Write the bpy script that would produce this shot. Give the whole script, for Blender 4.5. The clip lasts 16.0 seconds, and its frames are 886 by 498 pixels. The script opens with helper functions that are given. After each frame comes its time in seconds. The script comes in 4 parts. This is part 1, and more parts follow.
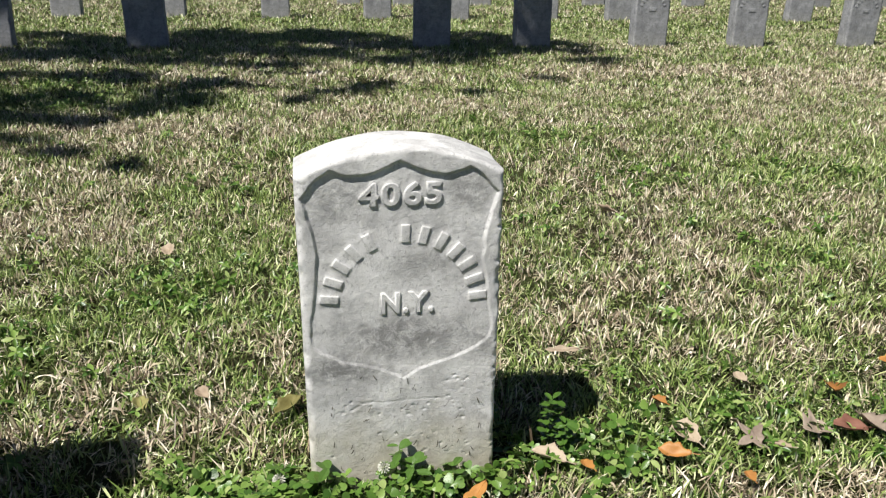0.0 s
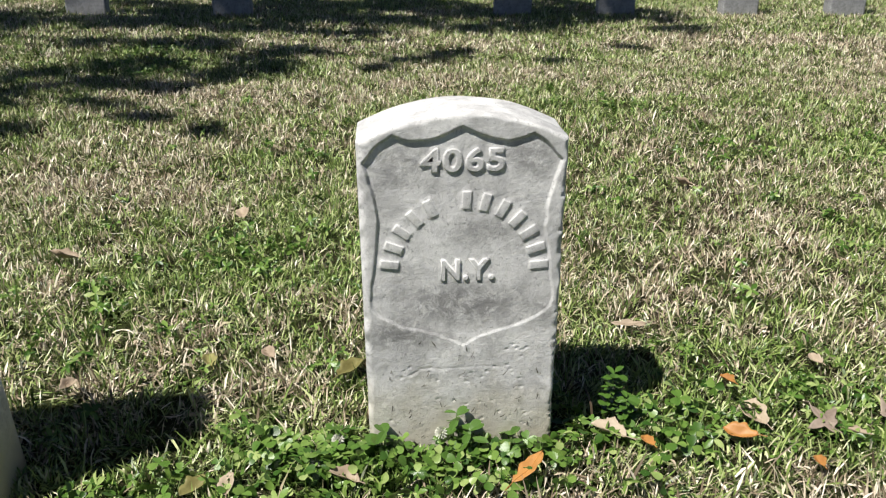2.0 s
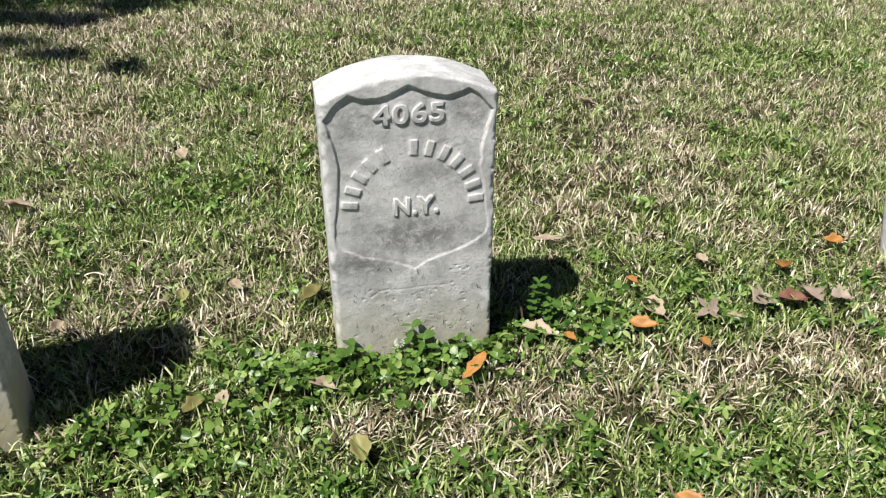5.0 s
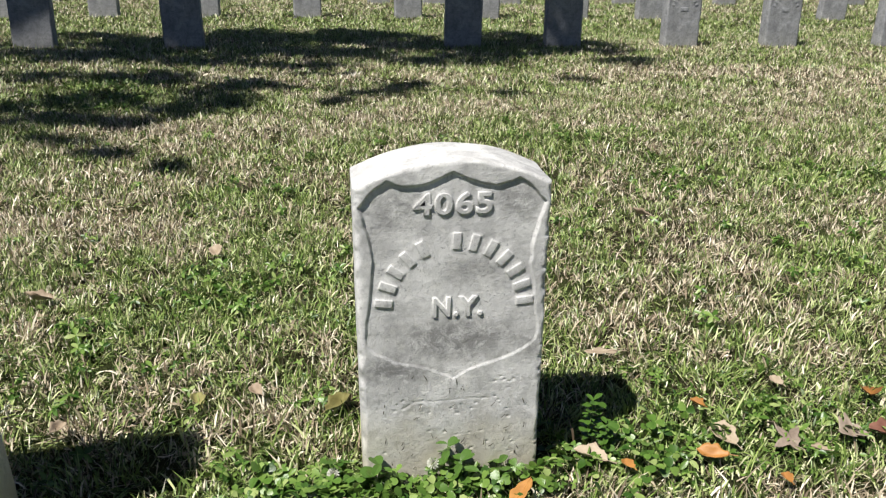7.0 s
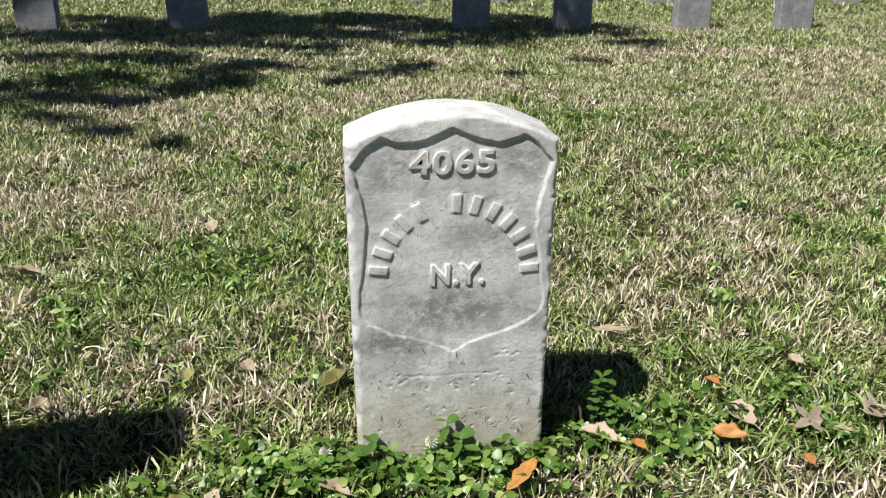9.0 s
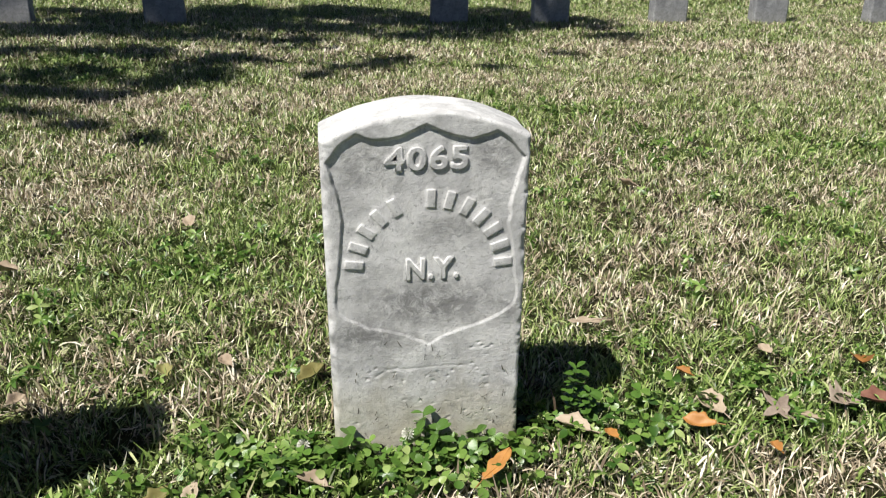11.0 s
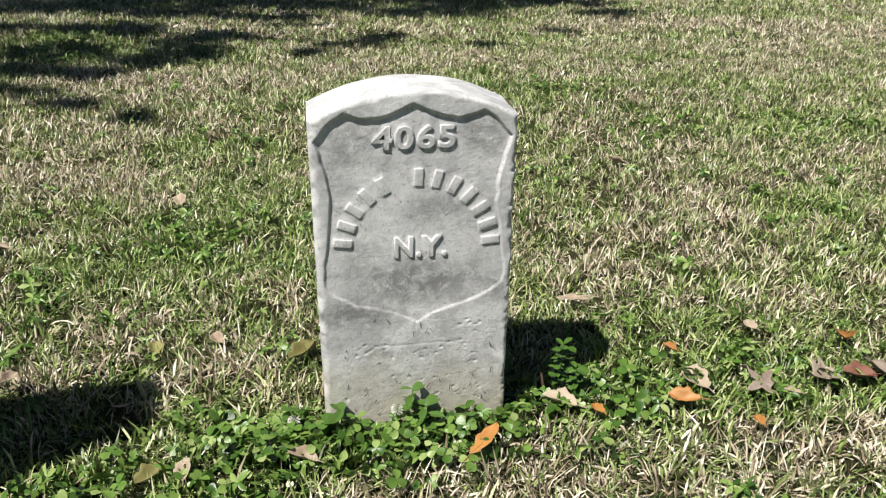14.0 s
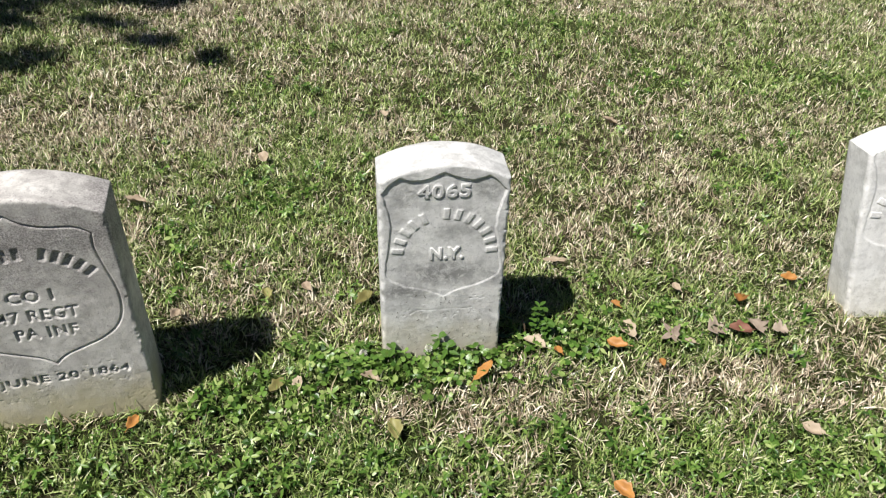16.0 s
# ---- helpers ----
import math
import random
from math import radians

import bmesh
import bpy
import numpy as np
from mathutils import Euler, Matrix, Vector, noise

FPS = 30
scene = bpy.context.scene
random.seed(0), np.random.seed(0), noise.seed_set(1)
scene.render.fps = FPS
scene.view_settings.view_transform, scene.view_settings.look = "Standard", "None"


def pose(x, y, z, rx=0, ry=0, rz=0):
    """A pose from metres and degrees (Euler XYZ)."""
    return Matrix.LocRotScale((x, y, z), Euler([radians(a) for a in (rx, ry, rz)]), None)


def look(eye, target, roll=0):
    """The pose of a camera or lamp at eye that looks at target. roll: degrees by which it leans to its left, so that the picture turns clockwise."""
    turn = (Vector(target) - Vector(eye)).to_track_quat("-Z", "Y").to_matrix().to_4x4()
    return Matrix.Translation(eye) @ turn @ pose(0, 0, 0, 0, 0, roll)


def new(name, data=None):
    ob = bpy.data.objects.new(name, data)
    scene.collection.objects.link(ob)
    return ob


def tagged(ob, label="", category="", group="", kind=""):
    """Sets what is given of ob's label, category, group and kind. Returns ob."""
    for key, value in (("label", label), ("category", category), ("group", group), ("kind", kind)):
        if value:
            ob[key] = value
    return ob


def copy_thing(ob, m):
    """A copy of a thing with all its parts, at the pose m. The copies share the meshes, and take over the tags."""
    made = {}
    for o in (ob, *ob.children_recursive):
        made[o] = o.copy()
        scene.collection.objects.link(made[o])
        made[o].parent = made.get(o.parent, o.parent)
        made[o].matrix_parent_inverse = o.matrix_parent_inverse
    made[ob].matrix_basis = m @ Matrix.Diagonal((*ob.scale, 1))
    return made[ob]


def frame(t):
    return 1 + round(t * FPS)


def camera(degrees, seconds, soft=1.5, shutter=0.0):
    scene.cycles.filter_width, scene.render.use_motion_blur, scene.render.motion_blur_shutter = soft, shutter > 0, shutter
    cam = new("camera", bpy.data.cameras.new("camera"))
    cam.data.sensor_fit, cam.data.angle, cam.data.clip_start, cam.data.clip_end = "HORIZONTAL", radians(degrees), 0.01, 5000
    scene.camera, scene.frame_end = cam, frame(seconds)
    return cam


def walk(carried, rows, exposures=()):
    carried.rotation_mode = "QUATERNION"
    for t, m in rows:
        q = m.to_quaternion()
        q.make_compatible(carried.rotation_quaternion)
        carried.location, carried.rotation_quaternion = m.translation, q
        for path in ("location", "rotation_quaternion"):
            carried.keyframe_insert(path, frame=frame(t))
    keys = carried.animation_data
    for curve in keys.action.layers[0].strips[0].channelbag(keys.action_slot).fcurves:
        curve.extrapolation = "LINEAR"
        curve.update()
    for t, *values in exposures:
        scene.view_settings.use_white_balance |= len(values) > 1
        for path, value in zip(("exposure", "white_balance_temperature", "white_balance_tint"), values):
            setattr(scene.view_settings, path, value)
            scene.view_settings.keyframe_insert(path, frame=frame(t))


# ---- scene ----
cam = camera(57.4, 16.0, soft=1.2)
PATH = [
    (0, (-0.112, -0.918, 0.707), (0.206, 0.923, -0.007), 1.2),
    (0.5, (-0.075, -0.895, 0.695), (0.127, 0.962, -0.02), 0.2),
    (1, (-0.06, -0.882, 0.683), (0.044, 0.983, -0.033), -0.3),
    (1.5, (-0.069, -0.885, 0.685), (0.008, 0.977, -0.041), -0.1),
    (2, (-0.091, -0.915, 0.7), (0.035, 0.921, -0.083), 0.5),
    (2.5, (-0.12, -0.975, 0.742), (0.081, 0.786, -0.185), 1.5),
    (3, (-0.149, -1.032, 0.786), (0.093, 0.682, -0.215), 1.4),
    (3.5, (-0.164, -1.056, 0.813), (0.092, 0.618, -0.251), 0.6),
    (3.7, (-0.165, -1.057, 0.816), (0.108, 0.621, -0.237), 0.4),
    (5.8, (-0.167, -1.048, 0.797), (0.178, 0.666, -0.174), 0.4),
    (6, (-0.168, -1.04, 0.791), (0.166, 0.679, -0.175), 0.4),
    (6.5, (-0.162, -0.999, 0.766), (0.142, 0.783, -0.091), 0.6),
    (7, (-0.15, -0.952, 0.735), (0.106, 0.895, 0.013), 0.9),
    (7.5, (-0.144, -0.919, 0.7), (0.082, 0.939, -0.004), 1.2),
    (8, (-0.132, -0.899, 0.683), (0.083, 0.952, -0.042), 0.9),
    (8.5, (-0.13, -0.899, 0.679), (0.093, 0.947, -0.059), 0.7),
    (9, (-0.13, -0.902, 0.68), (0.103, 0.94, -0.065), 0.8),
    (11.5, (-0.124, -0.917, 0.689), (0.164, 0.908, -0.078), 1.0),
    (12, (-0.125, -0.918, 0.69), (0.167, 0.902, -0.087), 1.0),
    (12.5, (-0.124, -0.92, 0.69), (0.168, 0.894, -0.1), 1.1),
    (13, (-0.124, -0.92, 0.69), (0.169, 0.888, -0.113), 1.2),
    (13.5, (-0.127, -0.921, 0.689), (0.17, 0.884, -0.12), 1.2),
    (14, (-0.119, -0.926, 0.692), (0.174, 0.878, -0.118), 1.1),
    (14.5, (-0.092, -0.973, 0.722), (0.2, 0.841, -0.069), 1.0),
    (15, (-0.065, -0.99, 0.808), (0.078, 0.817, -0.038), -0.3),
    (15.5, (-0.13, -1.102, 1.046), (0.017, 0.586, -0.016), 0.4),
    (16, (-0.176, -1.296, 1.201), (0.039, 0.332, 0.059), 2.1),
]
walk(cam, [(t, look(eye, target, roll)) for t, eye, target, roll in PATH])

# ---- light ----
SUN = Vector((-0.505, -0.354, 1.0)).normalized()
world = bpy.data.worlds.new("world")
scene.world = world
world.use_nodes = True
wn = world.node_tree
sky = wn.nodes.new("ShaderNodeTexSky")
sky.sky_type = "NISHITA"
sky.sun_disc = False
sky.air_density, sky.dust_density = 0.35, 0.2
sky.sun_elevation = math.asin(SUN.z)
sky.sun_rotation = math.atan2(SUN.x, SUN.y)
wn.links.new(sky.outputs[0], wn.nodes["Background"].inputs[0])
wn.nodes["Background"].inputs[1].default_value = 0.05
sun_data = bpy.data.lights.new("sun", "SUN")
sun_data.energy, sun_data.angle, sun_data.color = 5.0, radians(0.55), (1.0, 0.965, 0.91)
sun = new("sun", sun_data)
sun.matrix_world = look(SUN * 20, (0, 0, 0))
scene.view_settings.exposure = 0.57


# ---- materials ----
class Nodes:
    """A small builder of node materials."""

    def __init__(self, name):
        self.mat = bpy.data.materials.new(name)
        self.mat.use_nodes = True
        self.tree = self.mat.node_tree
        self.bsdf = self.tree.nodes["Principled BSDF"]
        self.out = self.tree.nodes["Material Output"]

    def add(self, kind, **values):
        node = self.tree.nodes.new(kind)
        for key, value in values.items():
            if key in node.inputs:
                self.put(value, node.inputs[key])
        return node

    def put(self, value, socket):
        if isinstance(value, bpy.types.NodeSocket):
            self.tree.links.new(value, socket)
        else:
            socket.default_value = value

    def coords(self):
        return self.add("ShaderNodeTexCoord").outputs["Object"]

    def place(self):
        return self.add("ShaderNodeNewGeometry").outputs["Position"]

    def noise(self, scale, detail=4.0, rough=0.55, vector=None, distortion=0.0):
        node = self.add("ShaderNodeTexNoise", Scale=scale, Detail=detail, Roughness=rough, Distortion=distortion)
        self.put(vector if vector is not None else self.coords(), node.inputs["Vector"])
        return node.outputs["Fac"]

    def ramp(self, fac, stops):
        node = self.add("ShaderNodeValToRGB")
        ramp = node.color_ramp
        while len(ramp.elements) < len(stops):
            ramp.elements.new(0.5)
        for e, (at, colour) in zip(ramp.elements, stops):
            e.position = at
            e.color = (*colour, 1) if len(colour) == 3 else colour
        self.put(fac, node.inputs["Fac"])
        return node.outputs["Color"]

    def mask(self, fac, low, high):
        node = self.add("ShaderNodeMapRange")
        node.inputs["From Min"].default_value, node.inputs["From Max"].default_value = low, high
        self.put(fac, node.inputs["Value"])
        return node.outputs["Result"]

    def math(self, op, a, b=0.0):
        node = self.add("ShaderNodeMath")
        node.operation = op
        self.put(a, node.inputs[0])
        self.put(b, node.inputs[1])
        return node.outputs[0]

    def mix(self, fac, a, b, how="MIX"):
        node = self.add("ShaderNodeMix")
        node.data_type, node.blend_type = "RGBA", how
        self.put(fac, node.inputs["Factor"])
        for value, socket in ((a, node.inputs[6]), (b, node.inputs[7])):
            self.put((*value, 1) if isinstance(value, tuple) and len(value) == 3 else value, socket)
        return node.outputs[2]

    def bump(self, height, strength, distance):
        node = self.add("ShaderNodeBump", Strength=strength, Distance=distance)
        self.put(height, node.inputs["Height"])
        self.put(node.outputs["Normal"], self.bsdf.inputs["Normal"])

    def spot(self, vector, x, y, wide, deep):
        """1 at a place on the ground, fading to 0 at that distance."""
        node = self.add("ShaderNodeMapping")
        node.inputs["Location"].default_value = (-x / wide, -y / deep, 0)
        node.inputs["Scale"].default_value = (1 / wide, 1 / deep, 0)
        self.put(vector, node.inputs["Vector"])
        size = self.add("ShaderNodeVectorMath")
        size.operation = "LENGTH"
        self.put(node.outputs[0], size.inputs[0])
        return self.mask(size.outputs["Value"], 1.0, 0.0)

    def stain(self, vector, x, z, wide, high):
        """1 at a place on a stone's face, fading to 0 at that distance."""
        node = self.add("ShaderNodeMapping")
        node.inputs["Location"].default_value = (-x / wide, 0, -z / high)
        node.inputs["Scale"].default_value = (1 / wide, 0, 1 / high)
        self.put(vector, node.inputs["Vector"])
        size = self.add("ShaderNodeVectorMath")
        size.operation = "LENGTH"
        self.put(node.outputs[0], size.inputs[0])
        return self.mask(size.outputs["Value"], 1.0, 0.35)

    def split_z(self, vector):
        node = self.add("ShaderNodeSeparateXYZ")
        self.put(vector, node.inputs[0])
        return node.outputs["Z"]

    def done(self, colour, rough, specular=0.3):
        self.put((*colour, 1) if isinstance(colour, tuple) else colour, self.bsdf.inputs["Base Color"])
        self.put(rough, self.bsdf.inputs["Roughness"])
        self.bsdf.inputs["Specular IOR Level"].default_value = specular
        return self.mat

    def thin(self, colour, share):
        """Lets part of the light through, as a leaf does."""
        glow = self.add("ShaderNodeBsdfTranslucent", Color=colour)
        mixer = self.add("ShaderNodeMixShader", Fac=share)
        self.tree.links.new(self.bsdf.outputs[0], mixer.inputs[1])
        self.tree.links.new(glow.outputs[0], mixer.inputs[2])
        self.tree.links.new(mixer.outputs[0], self.out.inputs["Surface"])


def marble(name, pale, grey, dark, stain, soil, crust=0.0, stains=()):
    """Weathered marble: soft clouds, grey streaks, dark specks, soil splashed on the foot."""
    n = Nodes(name)
    p = n.coords()
    cloud = n.noise(9, 5, 0.6, p, 0.6)
    base = n.mix(n.mask(cloud, 0.38, 0.62), pale, grey)
    broad = n.noise(26, 6, 0.65, p, 0.4)
    base = n.mix(n.math("MULTIPLY", n.mask(broad, 0.46, 0.62), 0.6), base, tuple(0.68 * v for v in grey))
    streak = n.noise(23, 6, 0.7, p, 1.5)
    base = n.mix(n.math("MULTIPLY", n.mask(streak, 0.52, 0.75), stain), base, dark)
    smudge = n.noise(34, 9, 0.78, p, 0.3)
    base = n.mix(n.math("MULTIPLY", n.mask(smudge, 0.51, 0.64), 0.62), base, tuple(0.55 * v for v in grey))
    speck = n.noise(230, 3, 0.6, p)
    base = n.mix(n.math("MULTIPLY", n.mask(speck, 0.60, 0.72), 0.75), base, dark)
    fleck = n.noise(95, 5, 0.75, p, 2.0)
    base = n.mix(n.math("MULTIPLY", n.mask(fleck, 0.61, 0.67), n.mask(n.split_z(p), 0.22, 0.05)), base, tuple(0.45 * v for v in dark))
    fine = n.noise(650, 2, 0.5, p)
    base = n.mix(n.math("MULTIPLY", fine, 0.32), base, dark)
    if crust:
        high = n.math("ADD", n.math("MULTIPLY", n.mask(n.split_z(p), 0.25, 0.42), n.mask(n.split_z(p), 0.525, 0.44)), n.math("MULTIPLY", n.math("SUBTRACT", n.noise(17, 5, 0.7, p, 0.8), 0.5), 2.2))
        spotted = n.math("MULTIPLY", n.mask(high, 0.15, 0.9), n.mask(n.noise(300, 4, 0.75, p), 0.34, 0.60))
        base = n.mix(n.math("MULTIPLY", spotted, crust), base, (0.10, 0.085, 0.09))
    for x, z, wide, high, strength in stains:
        spot = n.math("MULTIPLY", n.stain(p, x, z, wide, high), n.mask(n.noise(55, 6, 0.8, p, 0.5), 0.36, 0.56))
        base = n.mix(n.math("MULTIPLY", spot, strength), base, tuple(0.30 * v for v in grey))
    low = n.math("ADD", n.mask(n.split_z(p), 0.17, 0.03), n.math("MULTIPLY", n.math("SUBTRACT", n.noise(14, 4, 0.6, p), 0.5), 1.1))
    base = n.mix(n.math("MULTIPLY", n.mask(low, 0.25, 0.95), soil), base, (0.45, 0.405, 0.265))
    grain = n.math("ADD", n.noise(420, 4, 0.7, p), n.math("MULTIPLY", n.noise(90, 6, 0.7, p), 0.9))
    n.bump(grain, 0.55, 0.0014)
    return n.done(base, n.mask(cloud, -0.6, 1.2), 0.25)


MARBLE = marble("white_marble", (0.77, 0.765, 0.745), (0.62, 0.615, 0.605), (0.26, 0.26, 0.26), 0.6, 0.62,
                stains=[(0.0, 0.232, 0.11, 0.042, 0.85), (-0.085, 0.192, 0.05, 0.03, 0.85), (-0.07, 0.418, 0.04, 0.04, 0.6), (0.085, 0.425, 0.035, 0.04, 0.7), (0.03, 0.335, 0.05, 0.025, 0.5), (0.105, 0.22, 0.03, 0.03, 0.6), (-0.04, 0.185, 0.05, 0.02, 0.45)])
PALE_MARBLE = marble("pale_marble", (0.82, 0.815, 0.80), (0.72, 0.715, 0.70), (0.42, 0.41, 0.40), 0.35, 0.25)
LIMESTONE = marble("stained_marble", (0.72, 0.70, 0.665), (0.56, 0.54, 0.51), (0.17, 0.15, 0.155), 0.5, 0.9, 0.8)
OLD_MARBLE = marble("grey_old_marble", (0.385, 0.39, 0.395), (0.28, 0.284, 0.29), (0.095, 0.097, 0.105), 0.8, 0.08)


DRY = [(0.06, -0.15, 0.28, 0.085, 0.13), (0.66, -0.13, 0.36, 0.11, 0.18), (-1.05, 1.2, 0.5, 0.35, 0.14), (-0.66, 1.04, 0.35, 0.3, 0.12), (0.78, 0.82, 0.30, 0.38, 0.2), (0.86, 1.27, 0.3, 0.22, 0.12), (-0.62, 2.2, 0.6, 0.35, 0.16), (0.3, 2.6, 0.8, 0.35, 0.13),
       (1.6, 2.35, 0.7, 0.3, 0.15), (1.9, 3.6, 1.1, 0.35, 0.24), (2.85, 3.17, 0.9, 0.5, 0.2), (0.44, 0.42, 0.25, 0.2, 0.12), (-0.3, 0.47, 0.18, 0.12, 0.06), (-0.29, 1.55, 0.4, 0.2, 0.08), (-0.2, 3.5, 1.0, 0.4, 0.12)]
LUSH = [(-0.54, -0.25, 0.4, 0.16, 0.26), (-0.24, -0.29, 0.32, 0.12, 0.2), (0.2, -0.30, 0.3, 0.12, 0.16), (0.7, -0.34, 0.42, 0.14, 0.26), (-0.44, 0.6, 0.24, 0.2, 0.2), (-0.3, 0.82, 0.22, 0.22, 0.16), (0.72, 2.02, 0.4, 0.2, 0.22), (1.02, 0.76, 0.25, 0.14, 0.17), (0.94, 1.37, 0.3, 0.13, 0.14),
        (1.5, 1.45, 0.5, 0.2, 0.14), (-0.62, 0.44, 0.25, 0.13, 0.14), (-0.43, 1.37, 0.25, 0.13, 0.12), (-1.25, 3.05, 0.5, 0.5, 0.22), (0.5, 0.05, 0.32, 0.12, 0.16), (1.5, 6.2, 6.0, 1.3, 0.12), (-0.3, -0.03, 0.35, 0.12, 0.15)]


GREENS = [(0.05, (0.030, 0.062, 0.011)), (0.35, (0.125, 0.200, 0.040)), (0.65, (0.255, 0.330, 0.092)), (0.95, (0.55, 0.585, 0.30))]
STRAWS = [(0.05, (0.085, 0.062, 0.038)), (0.35, (0.310, 0.245, 0.165)), (0.65, (0.585, 0.50, 0.365)), (0.95, (0.90, 0.835, 0.68))]


def grass_material():
    """Blades of green and straw; whole tufts lean to the one or the other, and so do patches of the lawn."""
    n = Nodes("lawn_blades")
    p = n.place()
    one = n.add("ShaderNodeNewGeometry").outputs["Random Per Island"]
    two = n.math("FRACT", n.math("MULTIPLY", one, 37.7))
    kin = n.add("ShaderNodeAttribute")
    kin.attribute_name = "tuft"
    tuft = kin.outputs["Fac"]
    patch = n.math("ADD", n.math("MULTIPLY", n.noise(1.6, 3, 0.6, p), 0.55), n.math("MULTIPLY", n.noise(9.0, 3, 0.6, p), 0.55))
    for places, sign in ((DRY, 1), (LUSH, -1)):
        for x, y, wide, deep, strength in places:
            patch = n.math("ADD", patch, n.math("MULTIPLY", n.spot(p, x, y, wide, deep), sign * strength))
    dry = n.mask(patch, 0.45, 0.68)
    share = n.math("ADD", n.math("MULTIPLY", dry, 0.80), n.math("MULTIPLY", n.math("SUBTRACT", tuft, 0.5), 0.75))
    tone = n.math("ADD", n.math("MULTIPLY", two, 0.84), n.math("MULTIPLY", n.math("FRACT", n.math("MULTIPLY", tuft, 17.3)), 0.16))
    green = n.ramp(tone, GREENS)
    straw = n.ramp(tone, STRAWS)
    pick = n.mask(n.math("SUBTRACT", n.math("ADD", share, 0.01), one), -0.13, 0.13)
    colour = n.mix(pick, green, straw)
    n.thin(colour, 0.06)
    return n.done(colour, 0.42, 0.45)


def soil_material():
    n = Nodes("thatch_and_soil")
    p = n.place()
    base = n.ramp(n.noise(38, 6, 0.7, p), [(0.25, (0.022, 0.018, 0.011)), (0.55, (0.06, 0.048, 0.028)), (0.8, (0.16, 0.13, 0.08))])
    green = n.ramp(n.noise(120, 4, 0.7, p), [(0.3, (0.03, 0.042, 0.012)), (0.7, (0.10, 0.12, 0.04))])
    base = n.mix(n.mask(n.noise(1.6, 4, 0.6, p), 0.35, 0.62), base, green)
    n.bump(n.noise(170, 5, 0.75, p), 1.0, 0.02)
    return n.done(base, 0.95, 0.1)


def leafy(name, stops, scale, share, rough=0.45, island=True):
    n = Nodes(name)
    p = n.coords()
    if island:
        base = n.ramp(n.add("ShaderNodeNewGeometry").outputs["Random Per Island"], stops)
    else:
        own = n.add("ShaderNodeObjectInfo").outputs["Random"]
        base = n.ramp(n.math("ADD", n.math("MULTIPLY", n.noise(scale, 4, 0.6, p), 0.65), n.math("MULTIPLY", own, 0.35)), stops)
    base = n.mix(n.math("MULTIPLY", n.noise(scale * 5, 3, 0.6, p), 0.3), base, tuple(0.4 * v for v in stops[0][1]))
    n.bump(n.noise(scale * 8, 3, 0.6, p), 0.3, 0.001)
    n.thin(base, share)
    return n.done(base, rough, 0.4)


GRASS, SOIL = grass_material(), soil_material()
CLOVER = leafy("clover_green", [(0.0, (0.030, 0.080, 0.012)), (0.35, (0.085, 0.170, 0.028)), (0.75, (0.190, 0.300, 0.062)), (1.0, (0.38, 0.46, 0.17))], 60, 0.15, 0.33)
CLOVER_ONE = leafy("clover_leaflet", [(0.15, (0.040, 0.100, 0.016)), (0.5, (0.115, 0.215, 0.036)), (0.85, (0.29, 0.385, 0.11))], 70, 0.15, 0.33, False)
STEM = leafy("pale_green_stem", [(0.0, (0.12, 0.2, 0.05)), (1.0, (0.25, 0.32, 0.12))], 60, 0.15, 0.5, False)
PETAL = leafy("white_petal", [(0.0, (0.5, 0.52, 0.42)), (1.0, (0.78, 0.76, 0.68))], 90, 0.3, 0.6)
ORANGE_LEAF = leafy("orange_dry_leaf", [(0.3, (0.30, 0.13, 0.035)), (0.7, (0.56, 0.275, 0.075))], 45, 0.15, 0.5, False)
TAN_LEAF = leafy("tan_dry_leaf", [(0.3, (0.30, 0.225, 0.155)), (0.7, (0.50, 0.41, 0.30))], 45, 0.12, 0.6, False)
RED_LEAF = leafy("red_brown_dry_leaf", [(0.3, (0.16, 0.065, 0.045)), (0.7, (0.32, 0.16, 0.11))], 45, 0.1, 0.6, False)
GREY_LEAF = leafy("grey_tan_dry_leaf", [(0.3, (0.23, 0.175, 0.135)), (0.7, (0.42, 0.345, 0.27))], 45, 0.1, 0.65, False)
OLIVE_LEAF = leafy("olive_dry_leaf", [(0.3, (0.17, 0.15, 0.05)), (0.7, (0.33, 0.31, 0.12))], 45, 0.15, 0.5, False)
CLIPPING = leafy("dried_clipping", [(0.0, (0.05, 0.045, 0.03)), (1.0, (0.16, 0.15, 0.10))], 90, 0.05, 0.8)
CANOPY = leafy("oak_leaves", [(0.0, (0.03, 0.06, 0.012)), (1.0, (0.08, 0.13, 0.03))], 20, 0.2)


def bark_material():
    n = Nodes("oak_bark")
    p = n.coords()
    t = n.noise(14, 6, 0.7, p, 1.0)
    n.bump(t, 1.0, 0.03)
    return n.done(n.ramp(t, [(0.3, (0.05, 0.04, 0.03)), (0.7, (0.2, 0.17, 0.13))]), 0.9, 0.2)


BARK = bark_material()


# ---- builders ----
def part(name, data, material, parent=None, label=""):
    """Links a bmesh or a mesh as one mesh object under a thing."""
    if isinstance(data, bmesh.types.BMesh):
        mesh = bpy.data.meshes.new(name)
        data.to_mesh(mesh)
        data.free()
    else:
        mesh = data
    if material:
        mesh.materials.clear()
        mesh.materials.append(material)
    ob = new(name, mesh)
    if parent:
        ob.parent = parent
    return tagged(ob, label)


